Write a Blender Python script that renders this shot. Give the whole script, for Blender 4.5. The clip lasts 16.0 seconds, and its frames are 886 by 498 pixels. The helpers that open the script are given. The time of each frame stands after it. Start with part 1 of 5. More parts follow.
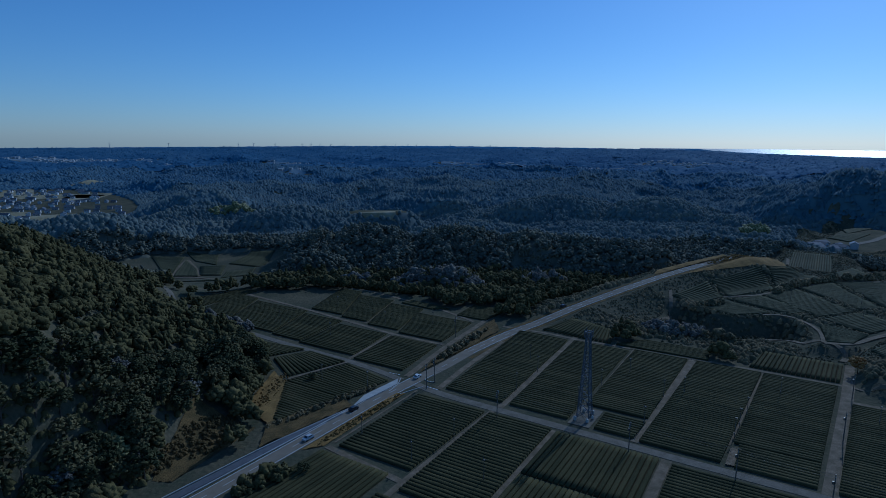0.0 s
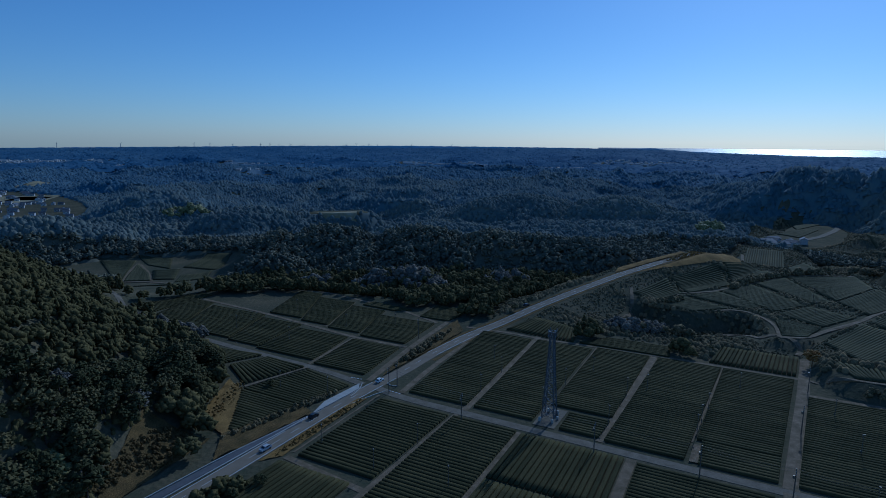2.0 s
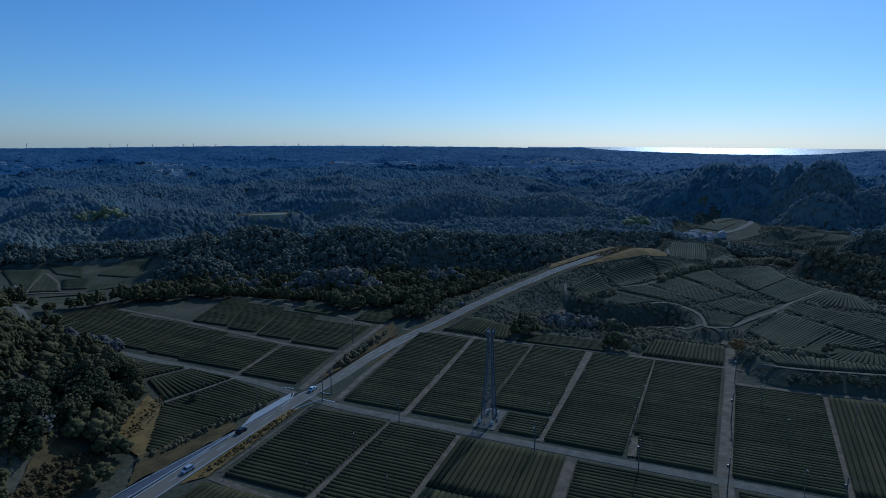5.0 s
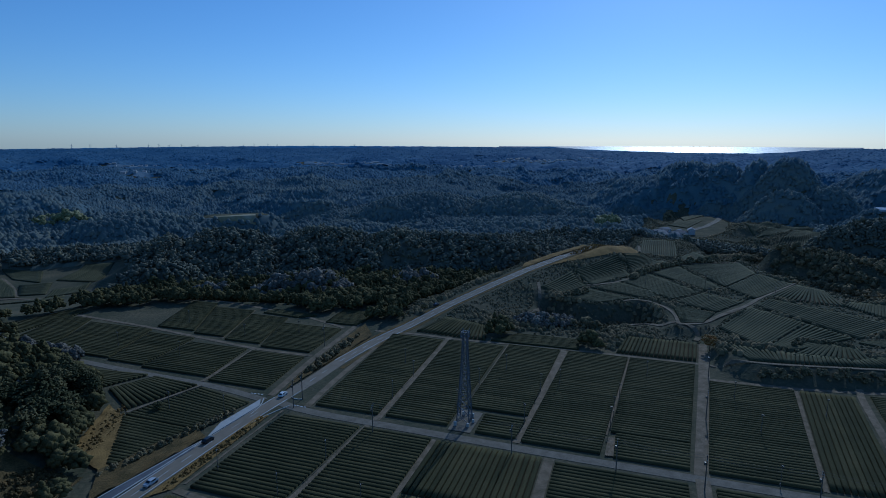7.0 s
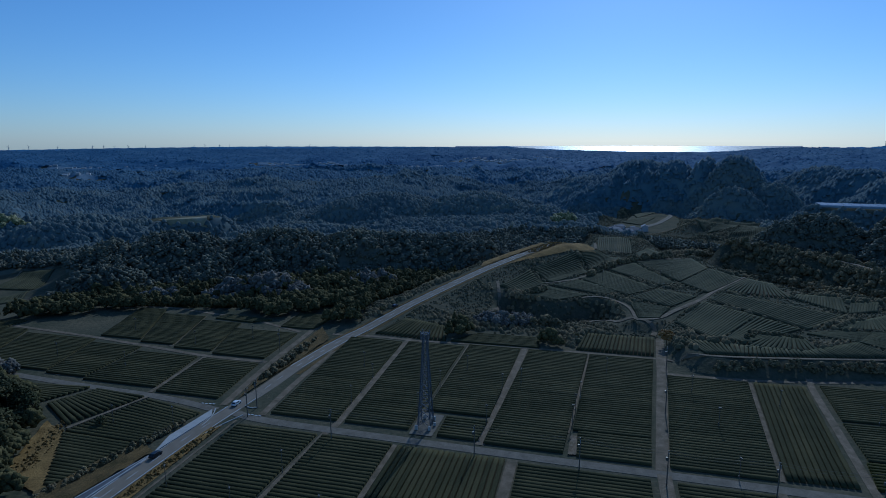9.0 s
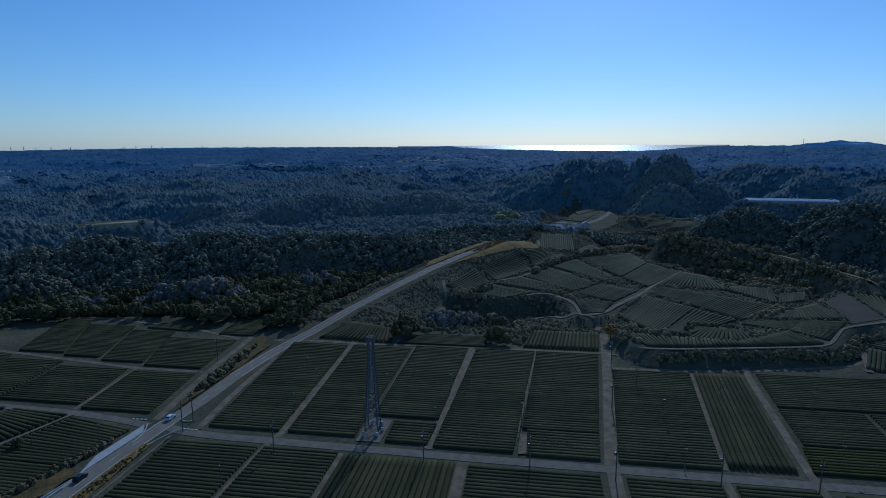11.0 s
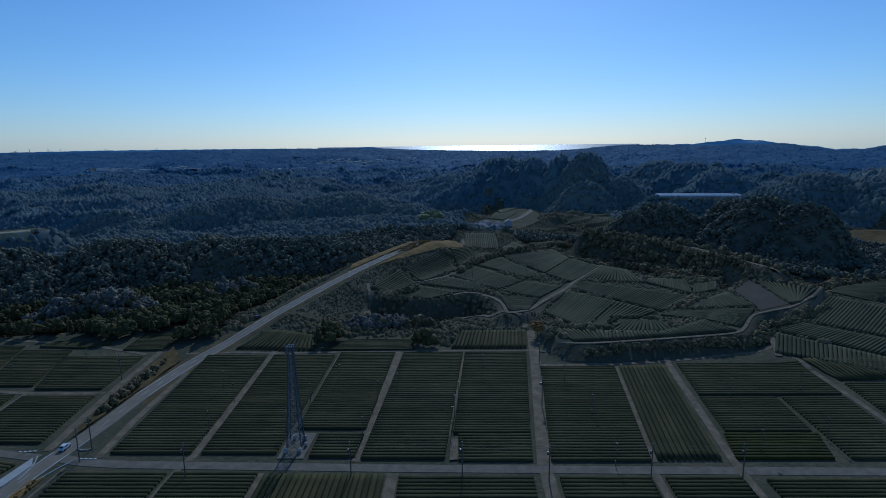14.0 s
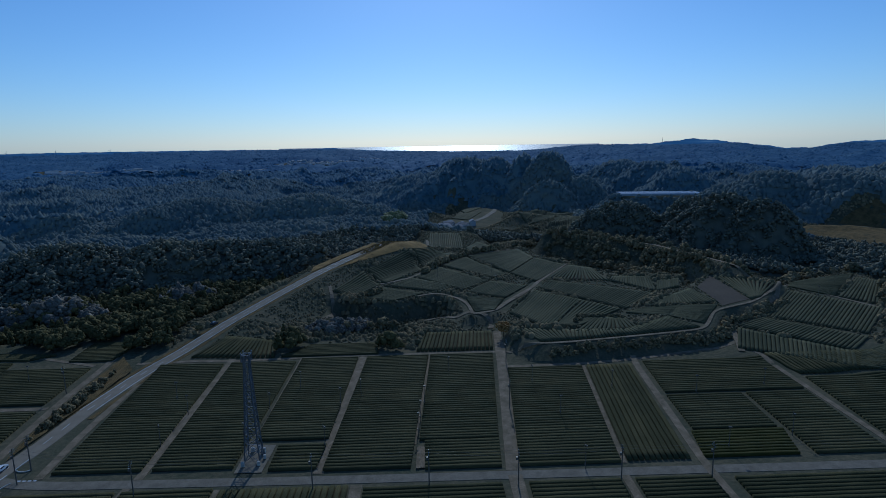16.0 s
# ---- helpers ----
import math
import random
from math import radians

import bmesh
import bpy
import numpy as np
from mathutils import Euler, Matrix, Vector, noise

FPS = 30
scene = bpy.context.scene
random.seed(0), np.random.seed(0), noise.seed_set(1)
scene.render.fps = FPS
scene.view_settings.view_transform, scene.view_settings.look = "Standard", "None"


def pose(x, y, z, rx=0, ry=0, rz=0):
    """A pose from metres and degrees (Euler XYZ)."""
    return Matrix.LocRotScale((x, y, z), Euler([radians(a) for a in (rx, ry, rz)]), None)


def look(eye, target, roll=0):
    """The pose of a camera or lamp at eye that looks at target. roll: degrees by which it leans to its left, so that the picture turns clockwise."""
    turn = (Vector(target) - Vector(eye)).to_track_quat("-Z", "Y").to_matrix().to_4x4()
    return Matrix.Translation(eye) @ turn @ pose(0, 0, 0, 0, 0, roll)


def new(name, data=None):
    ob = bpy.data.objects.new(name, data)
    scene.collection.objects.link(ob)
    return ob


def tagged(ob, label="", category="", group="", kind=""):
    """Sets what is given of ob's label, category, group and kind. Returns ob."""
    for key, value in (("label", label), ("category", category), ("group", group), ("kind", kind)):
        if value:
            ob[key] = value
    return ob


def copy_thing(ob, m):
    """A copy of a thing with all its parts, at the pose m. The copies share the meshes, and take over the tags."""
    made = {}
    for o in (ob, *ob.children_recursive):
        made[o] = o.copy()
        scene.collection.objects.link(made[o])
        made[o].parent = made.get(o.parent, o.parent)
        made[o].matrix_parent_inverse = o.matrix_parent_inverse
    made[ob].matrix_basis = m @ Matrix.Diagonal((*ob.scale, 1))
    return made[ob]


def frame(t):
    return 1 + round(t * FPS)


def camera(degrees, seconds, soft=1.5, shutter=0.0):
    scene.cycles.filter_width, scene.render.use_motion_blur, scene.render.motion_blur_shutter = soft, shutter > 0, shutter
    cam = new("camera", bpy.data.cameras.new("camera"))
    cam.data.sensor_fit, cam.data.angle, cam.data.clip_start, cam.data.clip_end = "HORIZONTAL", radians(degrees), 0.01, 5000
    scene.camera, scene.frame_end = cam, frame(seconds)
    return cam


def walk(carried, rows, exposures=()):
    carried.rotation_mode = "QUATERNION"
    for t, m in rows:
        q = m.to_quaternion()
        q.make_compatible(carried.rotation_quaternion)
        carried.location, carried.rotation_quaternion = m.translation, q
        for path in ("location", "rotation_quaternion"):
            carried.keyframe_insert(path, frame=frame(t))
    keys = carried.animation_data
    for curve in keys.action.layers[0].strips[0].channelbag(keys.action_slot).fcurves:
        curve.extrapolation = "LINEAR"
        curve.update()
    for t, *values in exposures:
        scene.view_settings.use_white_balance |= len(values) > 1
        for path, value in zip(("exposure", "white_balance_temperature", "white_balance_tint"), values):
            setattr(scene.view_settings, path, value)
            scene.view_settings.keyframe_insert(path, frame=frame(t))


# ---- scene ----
cam = camera(73.33, 16.0, soft=0.6)
# seconds, x, y, z, yaw, pitch, roll
PATH = [
    (0, 0.01, -0.04, 95.08, 0.00, -10.30, 0.43),
    (0.5, 0.16, 1.18, 94.92, -0.67, -10.29, 0.43),
    (1, 0.31, 2.37, 94.76, -1.39, -10.29, 0.43),
    (1.5, 0.44, 3.54, 94.59, -2.30, -10.29, 0.42),
    (2, 0.57, 4.69, 94.41, -3.64, -10.29, 0.41),
    (2.5, 0.70, 5.82, 94.23, -5.15, -10.29, 0.39),
    (3, 0.82, 6.92, 94.05, -6.41, -10.29, 0.37),
    (3.5, 0.94, 8.01, 93.86, -7.51, -10.29, 0.34),
    (4, 1.06, 9.08, 93.67, -8.53, -10.28, 0.31),
    (6.5, 1.79, 14.27, 92.65, -11.96, -10.28, 0.12),
    (7, 1.97, 15.28, 92.43, -12.74, -10.28, 0.07),
    (7.5, 2.18, 16.29, 92.21, -13.55, -10.28, 0.02),
    (8, 2.40, 17.30, 91.99, -14.60, -10.27, -0.03),
    (8.5, 2.65, 18.30, 91.76, -15.69, -10.27, -0.08),
    (9, 2.93, 19.31, 91.53, -16.83, -10.27, -0.13),
    (11.5, 4.77, 24.41, 90.33, -23.53, -10.27, -0.42),
    (12, 5.25, 25.46, 90.08, -24.72, -10.26, -0.48),
    (12.5, 5.77, 26.52, 89.83, -25.85, -10.26, -0.54),
    (13, 6.34, 27.59, 89.58, -27.03, -10.26, -0.61),
    (13.5, 6.95, 28.69, 89.32, -28.30, -10.26, -0.67),
    (14, 7.61, 29.80, 89.07, -29.58, -10.26, -0.73),
    (14.5, 8.33, 30.92, 88.81, -30.73, -10.26, -0.78),
    (15, 9.09, 32.07, 88.55, -31.74, -10.26, -0.84),
    (15.5, 9.92, 33.25, 88.29, -32.46, -10.26, -0.90),
    (16, 10.80, 34.45, 88.02, -33.04, -10.25, -0.96),
]
walk(cam, [(t, pose(x, y, z, 90 + pitch, 0, yaw) @ pose(0, 0, 0, 0, 0, roll)) for t, x, y, z, yaw, pitch, roll in PATH],
     exposures=[(0, -0.66, 4020, 6), (2.5, -0.62, 4090, 6), (4, -0.48, 4130, 6), (9, -0.45, 4200, 6), (16, -0.45, 4350, 6)])

# ---- sky and sun ----
SUN_TURN, SUN_UP = 34.0, 31.0          # degrees to the right of +y, and above the horizon
world = bpy.data.worlds.new("sky")
scene.world = world
world.use_nodes = True
sky = world.node_tree.nodes.new("ShaderNodeTexSky")
sky.sky_type, sky.sun_disc = "NISHITA", False
sky.sun_elevation, sky.sun_rotation = radians(SUN_UP), radians(SUN_TURN)
sky.altitude, sky.air_density, sky.dust_density, sky.ozone_density = 200, 1.0, 0.3, 3.0
back = world.node_tree.nodes["Background"]
back.inputs["Strength"].default_value = 0.08
world.node_tree.links.new(sky.outputs[0], back.inputs["Color"])
lamp = bpy.data.lights.new("sun", "SUN")
lamp.energy, lamp.angle, lamp.color = 2.0, radians(0.5), (1.0, 0.88, 0.70)
sun = new("sun", lamp)
a, e = radians(SUN_TURN), radians(SUN_UP)
sun.matrix_world = look((math.sin(a) * 300, math.cos(a) * 300, 400), (math.sin(a) * 300 - math.sin(a) * math.cos(e), math.cos(a) * 300 - math.cos(a) * math.cos(e), 400 - math.sin(e)))


# ---- materials ----
def material(name, colours, scale=1.0, rough=0.8, bump=0.3, fine=8.0, metal=0.0, spec=0.3, island=0.0, obj=0.0, detail=6.0, bump_scale=1.0, sheen=0.0):
    """Two or three colours mixed by noise at a coarse and a fine scale, in world metres."""
    m = bpy.data.materials.new(name)
    m.use_nodes = True
    t = m.node_tree
    n, l = t.nodes, t.links
    b = n["Principled BSDF"]
    geo = n.new("ShaderNodeNewGeometry")
    a1, a2 = n.new("ShaderNodeTexNoise"), n.new("ShaderNodeTexNoise")
    a1.inputs["Scale"].default_value, a1.inputs["Detail"].default_value = scale, detail
    a2.inputs["Scale"].default_value, a2.inputs["Detail"].default_value = scale * fine, 4
    for q in (a1, a2):
        l.new(geo.outputs["Position"], q.inputs["Vector"])
    ramp = n.new("ShaderNodeValToRGB")
    els = ramp.color_ramp.elements
    els[0].position, els[1].position = 0.33, 0.68
    els[0].color, els[1].color = (*colours[0], 1), (*colours[-1], 1)
    if len(colours) > 2:
        els.new(0.5).color = (*colours[1], 1)
    mix = n.new("ShaderNodeMix")
    mix.inputs[0].default_value = 0.45
    l.new(a1.outputs["Fac"], mix.inputs[2])
    l.new(a2.outputs["Fac"], mix.inputs[3])
    fac = mix.outputs[0]
    if island or obj:
        src = geo.outputs["Random Per Island"] if island else n.new("ShaderNodeObjectInfo").outputs["Random"]
        k = n.new("ShaderNodeMath")
        k.operation = "MULTIPLY_ADD"
        l.new(src, k.inputs[0])
        k.inputs[1].default_value = island or obj
        l.new(fac, k.inputs[2])
        k2 = n.new("ShaderNodeMath")
        k2.operation = "SUBTRACT"
        l.new(k.outputs[0], k2.inputs[0])
        k2.inputs[1].default_value = (island or obj) / 2
        fac = k2.outputs[0]
    l.new(fac, ramp.inputs[0])
    l.new(ramp.outputs[0], b.inputs["Base Color"])
    b.inputs["Roughness"].default_value, b.inputs["Metallic"].default_value = rough, metal
    b.inputs["Specular IOR Level"].default_value = spec
    b.inputs["Sheen Weight"].default_value, b.inputs["Sheen Roughness"].default_value = sheen, 0.6
    if bump:
        bp = n.new("ShaderNodeBump")
        bp.inputs["Strength"].default_value, bp.inputs["Distance"].default_value = bump, bump_scale
        l.new(a2.outputs["Fac"], bp.inputs["Height"])
        l.new(bp.outputs[0], b.inputs["Normal"])
    return m


M_GROUND = material("undergrowth", [(0.07, 0.076, 0.046), (0.112, 0.102, 0.062), (0.175, 0.145, 0.085)], 0.05, 0.95, 0.6, 12, bump_scale=0.6, spec=0.02)
M_SOIL = material("field_soil", [(0.0469, 0.0347, 0.02), (0.0816, 0.0602, 0.0343)], 0.4, 0.95, 0.4, 6, spec=0.08)
M_TERRACE = material("terrace_tea_leaves", [(0.064, 0.065, 0.034), (0.088, 0.085, 0.045), (0.118, 0.108, 0.056)], 0.05, 0.8, 0.9, 45, obj=0.25, spec=0.02, bump_scale=0.16)
M_TEA = material("tea_leaves", [(0.053, 0.051, 0.023), (0.077, 0.07, 0.031), (0.107, 0.092, 0.04)], 0.06, 0.8, 0.9, 45, obj=0.22, spec=0.02, bump_scale=0.16)
LEAVES = [(0.058, 0.058, 0.025), (0.09, 0.084, 0.036), (0.145, 0.122, 0.053)]
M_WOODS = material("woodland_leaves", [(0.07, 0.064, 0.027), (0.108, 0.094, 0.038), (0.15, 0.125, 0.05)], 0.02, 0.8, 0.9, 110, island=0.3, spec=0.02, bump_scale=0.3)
# woods turn paler and bluer with distance: haze painted into the leaf colours
M_EDGE = material("haze_tint_hill_leaves", [(0.108, 0.11, 0.083), (0.155, 0.15, 0.106), (0.2, 0.182, 0.112)], 0.012, 0.8, 0.0, 16, island=0.2, spec=0.02)
M_SLOPE = material("haze_tint_slope_leaves", [(0.112, 0.132, 0.126), (0.16, 0.18, 0.162), (0.212, 0.21, 0.155)], 0.010, 0.85, 0.0, 12, island=0.2, spec=0.02)
M_MID = material("haze_tint_ridge_leaves", [(0.102, 0.138, 0.15), (0.148, 0.186, 0.192), (0.21, 0.226, 0.19)], 0.008, 0.85, 0.0, 9, island=0.18, spec=0.02)
M_FAR = material("haze_tint_distant_leaves", [(0.082, 0.13, 0.178), (0.116, 0.172, 0.22), (0.168, 0.21, 0.218)], 0.006, 0.85, 0.0, 9, island=0.18, spec=0.02)
M_RIM = material("haze_tint_rim_leaves", [(0.052, 0.102, 0.178), (0.074, 0.135, 0.22), (0.115, 0.178, 0.242)], 0.004, 0.85, 0.0, 9, island=0.18, spec=0.02)
M_LEAF = material("leaves", LEAVES, 0.1, 0.8, 0.0, 8, obj=0.35, spec=0.02)
M_BARK = material("bark", [(0.07, 0.05, 0.035), (0.16, 0.125, 0.09)], 1.5, 0.9, 0.6, 6)
M_ASPHALT = material("asphalt", [(0.215, 0.178, 0.126), (0.29, 0.245, 0.178)], 0.3, 0.85, 0.3, 20, spec=0.05, bump_scale=0.02)
M_CONCRETE = material("worn_concrete", [(0.14, 0.12, 0.086), (0.26, 0.222, 0.16)], 0.35, 0.9, 0.3, 8, bump_scale=0.05, spec=0.08)
M_STEEL = material("galvanised_steel", [(0.12, 0.13, 0.15), (0.20, 0.21, 0.23)], 1.0, 0.5, 0.0, 6, metal=0.6, spec=0.5)
M_SEA = material("sea_water", [(0.01, 0.03, 0.05), (0.015, 0.04, 0.06)], 0.004, 0.45, 0.3, 10, spec=0.6, bump_scale=3.0)

M_GRASS = material("dry_grass", [(0.13, 0.088, 0.03), (0.24, 0.155, 0.05), (0.35, 0.225, 0.07)], 0.15, 0.95, 0.8, 14, bump_scale=0.25, spec=0.08)
M_VERGE = material("verge_weeds", [(0.0581, 0.05, 0.019), (0.1355, 0.096, 0.038), (0.2226, 0.145, 0.0522)], 0.2, 0.95, 0.8, 12, bump_scale=0.3, spec=0.08)
M_DIRT = material("farm_track", [(0.115, 0.0963, 0.0538), (0.1898, 0.1478, 0.0918), (0.3105, 0.2408, 0.1568)], 0.3, 0.9, 0.3, 9, bump_scale=0.06, spec=0.08)
M_WHITE = material("white_road_paint", [(0.55, 0.56, 0.56), (0.78, 0.79, 0.78)], 1.2, 0.6, 0.0, 6)
M_PALE = material("pale_concrete", [(0.36, 0.35, 0.31), (0.52, 0.50, 0.45)], 0.5, 0.8, 0.2, 9, bump_scale=0.04)
M_WALK = material("sidewalk_paving", [(0.11, 0.11, 0.115), (0.16, 0.16, 0.165)], 0.5, 0.75, 0.2, 10, bump_scale=0.02, spec=0.1)
M_BARE = material("bare_twigs", [(0.12, 0.108, 0.085), (0.18, 0.16, 0.124), (0.255, 0.228, 0.176)], 0.05, 0.9, 0.9, 30, island=0.3, bump_scale=0.5, spec=0.02)
M_SHRUB = material("scrub_leaves", [(0.105, 0.095, 0.05), (0.185, 0.148, 0.075), (0.285, 0.215, 0.107)], 0.06, 0.85, 0.8, 25, island=0.4, bump_scale=0.3, spec=0.02)
M_BAMBOO = material("yellow_green_leaves", [(0.135, 0.138, 0.05), (0.215, 0.208, 0.08), (0.3, 0.27, 0.112)], 0.1, 0.7, 0.6, 20, island=0.3, bump_scale=0.3)
M_ORANGE = material("autumn_leaves", [(0.26, 0.145, 0.035), (0.44, 0.25, 0.07)], 0.3, 0.8, 0.6, 8, bump_scale=0.2)
M_YOUNG = material("fresh_tea_leaves", [(0.0432, 0.0421, 0.0095), (0.0675, 0.0608, 0.0142)], 0.25, 0.8, 0.5, 14, obj=0.2, bump_scale=0.08, spec=0.05)
M_FALLOW = material("fallow_soil", [(0.075, 0.06, 0.042), (0.12, 0.096, 0.066)], 0.08, 0.95, 0.3, 14, bump_scale=0.1, spec=0.08)
M_PADDY = material("stubble_fields", [(0.18, 0.1575, 0.09), (0.33, 0.2775, 0.15), (0.45, 0.405, 0.285)], 0.012, 0.95, 0.2, 12, bump_scale=0.2, spec=0.08)
# fields of the far plain: blue-grey haze mixed into the base colour
M_PLAIN = material("haze_tint_far_fields", [(0.12, 0.17, 0.22), (0.2, 0.25, 0.29), (0.3, 0.33, 0.35)], 0.02, 0.95, 0.0, 6, spec=0.02)
M_ROOF = material("roof_tiles", [(0.06, 0.065, 0.075), (0.14, 0.14, 0.15)], 0.5, 0.5, 0.3, 10, obj=0.6, spec=0.5, bump_scale=0.05)
M_WALL = material("house_render", [(0.42, 0.41, 0.39), (0.68, 0.67, 0.64)], 0.4, 0.85, 0.1, 8, obj=0.6)
M_GLASSHOUSE = material("polytunnel_film", [(0.33, 0.348, 0.372), (0.432, 0.45, 0.468)], 0.05, 0.35, 0.1, 8, spec=0.6)
M_DARKPANE = material("window_glass", [(0.02, 0.025, 0.03), (0.03, 0.035, 0.04)], 1.0, 0.1, 0.0, 4, spec=0.6)


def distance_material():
    """Land beyond the sheet of ground: a plain backdrop that glows, with miles of haze painted in."""
    m = bpy.data.materials.new("glowing_haze_distance")
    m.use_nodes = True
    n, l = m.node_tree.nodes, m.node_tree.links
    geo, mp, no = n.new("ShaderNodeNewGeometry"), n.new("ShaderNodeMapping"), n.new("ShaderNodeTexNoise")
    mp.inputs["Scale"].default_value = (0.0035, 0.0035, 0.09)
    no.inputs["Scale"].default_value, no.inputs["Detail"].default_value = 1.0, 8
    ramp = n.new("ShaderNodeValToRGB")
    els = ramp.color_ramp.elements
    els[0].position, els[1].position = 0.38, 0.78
    # the blue of the haze is painted into these emission colours
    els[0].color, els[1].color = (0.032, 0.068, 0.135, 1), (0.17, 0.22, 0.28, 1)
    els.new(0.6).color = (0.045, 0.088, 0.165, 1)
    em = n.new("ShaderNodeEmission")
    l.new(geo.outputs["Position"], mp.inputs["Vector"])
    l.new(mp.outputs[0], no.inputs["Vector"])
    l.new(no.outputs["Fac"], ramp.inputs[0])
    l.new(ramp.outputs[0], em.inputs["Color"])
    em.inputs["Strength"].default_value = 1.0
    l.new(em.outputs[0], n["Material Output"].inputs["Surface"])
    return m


M_DISTANCE = distance_material()

# ---- ground ----
BOWL_D = [0, 330, 700, 1200, 1900, 2600]
BOWL_Z = [0, 0, -13, -32, -45, -50]
# hills: x, y, half length, half width, heading of the long axis (degrees from +x), height
NEAR_HILLS = [
    (-185, 215, 140, 66, 115, 52), (-118, 118, 62, 30, 110, 25), (-262, 320, 60, 50, 100, 22),
    (-300, 130, 120, 90, 110, 40),
]
RIDGES = [
    (150, 1000, 200, 70, 15, 22), (-450, 1080, 190, 80, 5, 30), (420, 1080, 160, 70, -20, 20),
    (-150, 1250, 220, 80, -8, 22), (700, 1200, 180, 90, -30, 28), (250, 1450, 240, 90, 10, 22),
    (520, 1750, 260, 90, -10, 24), (-250, 1800, 260, 90, 5, 24), (950, 1650, 220, 90, -25, 26), (0, 2200, 320, 90, 0, 20),
]
FAR_RIDGES = [
    (-900, 2500, 400, 110, 5, 16), (500, 2700, 400, 110, -5, 20), (1500, 2300, 300, 110, -30, 30), (-200, 3300, 600, 120, 3, 14), (1100, 3500, 500, 120, -15, 14),
    (-1400, 3300, 600, 140, 15, 16),
]
PEAKS = [(520, 110, 70, 50, -60, 36), (640, 30, 120, 90, -60, 55), (1000, 860, 160, 80, -35, 45), (1150, 420, 180, 100, -40, 60)]
# rounded hills with steep sides: x, y, half length, half width, heading, top, foot
WOODED_RIDGE = [
    (-200, 512, 62, 38, 5, 13, -12), (-125, 503, 58, 38, 0, 18, -12), (-62, 495, 56, 40, -5, 19, -12), (13, 488, 58, 40, -8, 19, -12),
    (70, 474, 50, 38, -20, 17, -12), (108, 462, 44, 36, -35, 16, -10), (136, 448, 34, 30, -45, 15, -8), (156, 435, 20, 20, -45, 11, -4),
    (-30, 462, 16, 40, -15, 8, -12), (48, 452, 15, 38, -25, 8, -12), (-95, 470, 16, 40, -5, 8, -12),
    (-98, 434, 24, 20, -10, 8, -8), (-2, 400, 30, 14, -8, 2, -8),
]
MIDDLE_HILLS = [
    (170, 848, 110, 70, -5, 16, -30), (291, 796, 90, 62, -20, 18, -28), (345, 712, 50, 40, -60, 5, -20), (-190, 760, 80, 60, 8, 8, -30),
    (-335, 556, 80, 48, 25, 20, -16), (-395, 925, 130, 70, 5, 18, -36), (40, 690, 90, 45, 10, -4, -26),
]
TWIN_PEAKS = [
    (648, 713, 46, 44, -40, 66, -12), (632, 754, 30, 34, -40, 63, -12), (640, 734, 30, 30, -40, 56, -12), (590, 851, 80, 62, -35, 56, -16), (612, 800, 46, 46, -40, 57, -12), (538, 873, 90, 66, -30, 32, -20),
    (655, 655, 40, 42, -50, 32, -12), (588, 648, 34, 28, -42, 28, -10), (640, 915, 90, 70, -30, 44, -16),
]
EAST_HILLS = [
    (836, 669, 52, 44, -50, 46, 0), (822, 612, 50, 46, -54, 38, 0), (957, 837, 70, 60, -45, 42, -10), (682, 392, 64, 56, -60, 45, -8), (712, 330, 76, 60, -65, 44, -8),
    (643, 422, 36, 32, -55, 30, -8), (474, 318, 40, 32, -62, 35, -12), (468, 284, 30, 26, -66, 33, -12), (452, 404, 46, 30, -50, 24, -12), (424, 412, 24, 22, -45, 17, -12), (492, 358, 36, 30, -56, 28, -12),
]
MASSES = WOODED_RIDGE + MIDDLE_HILLS + TWIN_PEAKS + EAST_HILLS
HOLLOWS = [
    (330, 445, 62, 45, 40, 6), (-30, 385, 60, 18, 0, -6), (-250, 480, 80, 70, 0, -18),
]
HILLS = NEAR_HILLS + RIDGES + FAR_RIDGES + PEAKS + HOLLOWS
# level shelves of the terraces, one after another: level, run of the bank round it, outline
SHELVES = [
    (-10, 9, [(128, 305), (139, 292), (175, 287), (196, 284), (199, 300), (184, 312), (152, 320), (134, 322)]),
    (4, 9, [(131, 337), (171, 371), (248, 428), (303, 511), (333, 486), (299, 403), (234, 384), (191, 355), (169, 347), (145, 328)]),
    (4, 8, [(137, 327), (168, 346), (191, 355), (230, 379), (270, 397), (315, 388), (297, 321), (250, 296), (214, 276), (189, 260), (175, 262), (183, 277), (185, 293), (183, 307), (153, 306)]),
    (11, 12, [(371, 400), (377, 363), (377, 307), (363, 257), (346, 222), (340, 222), (352, 260), (364, 307), (362, 363), (350, 400)]),
    (1, 7, [(271, 185), (299, 188), (367, 211), (438, 205), (420, 180), (261, 120), (257, 126), (238, 165)]),
    (5, 5, [(297, 319), (299, 278), (325, 252), (296, 232), (341, 244), (356, 209), (307, 192), (279, 195), (263, 190), (243, 179.6), (228, 184.5), (207, 192.5), (185, 201), (174, 206), (169, 214), (171, 224), (187, 250), (231, 280)]),
]
# level valley floors: x, y, half length, half width, heading, level
VALES = [(-860, 1270, 500, 190, 125, -47), (-470, 1680, 210, 110, 20, -48), (-800, 3150, 420, 120, 5, -46), (860, 3100, 380, 130, -10, -46), (425, 612, 80, 40, 38, -9), (-220, 490, 80, 52, 15, -10), (-90, 790, 45, 22, 10, 2),
         (650, 515, 62, 26, -38, 17), (480, 665, 88, 34, 52, -8)]
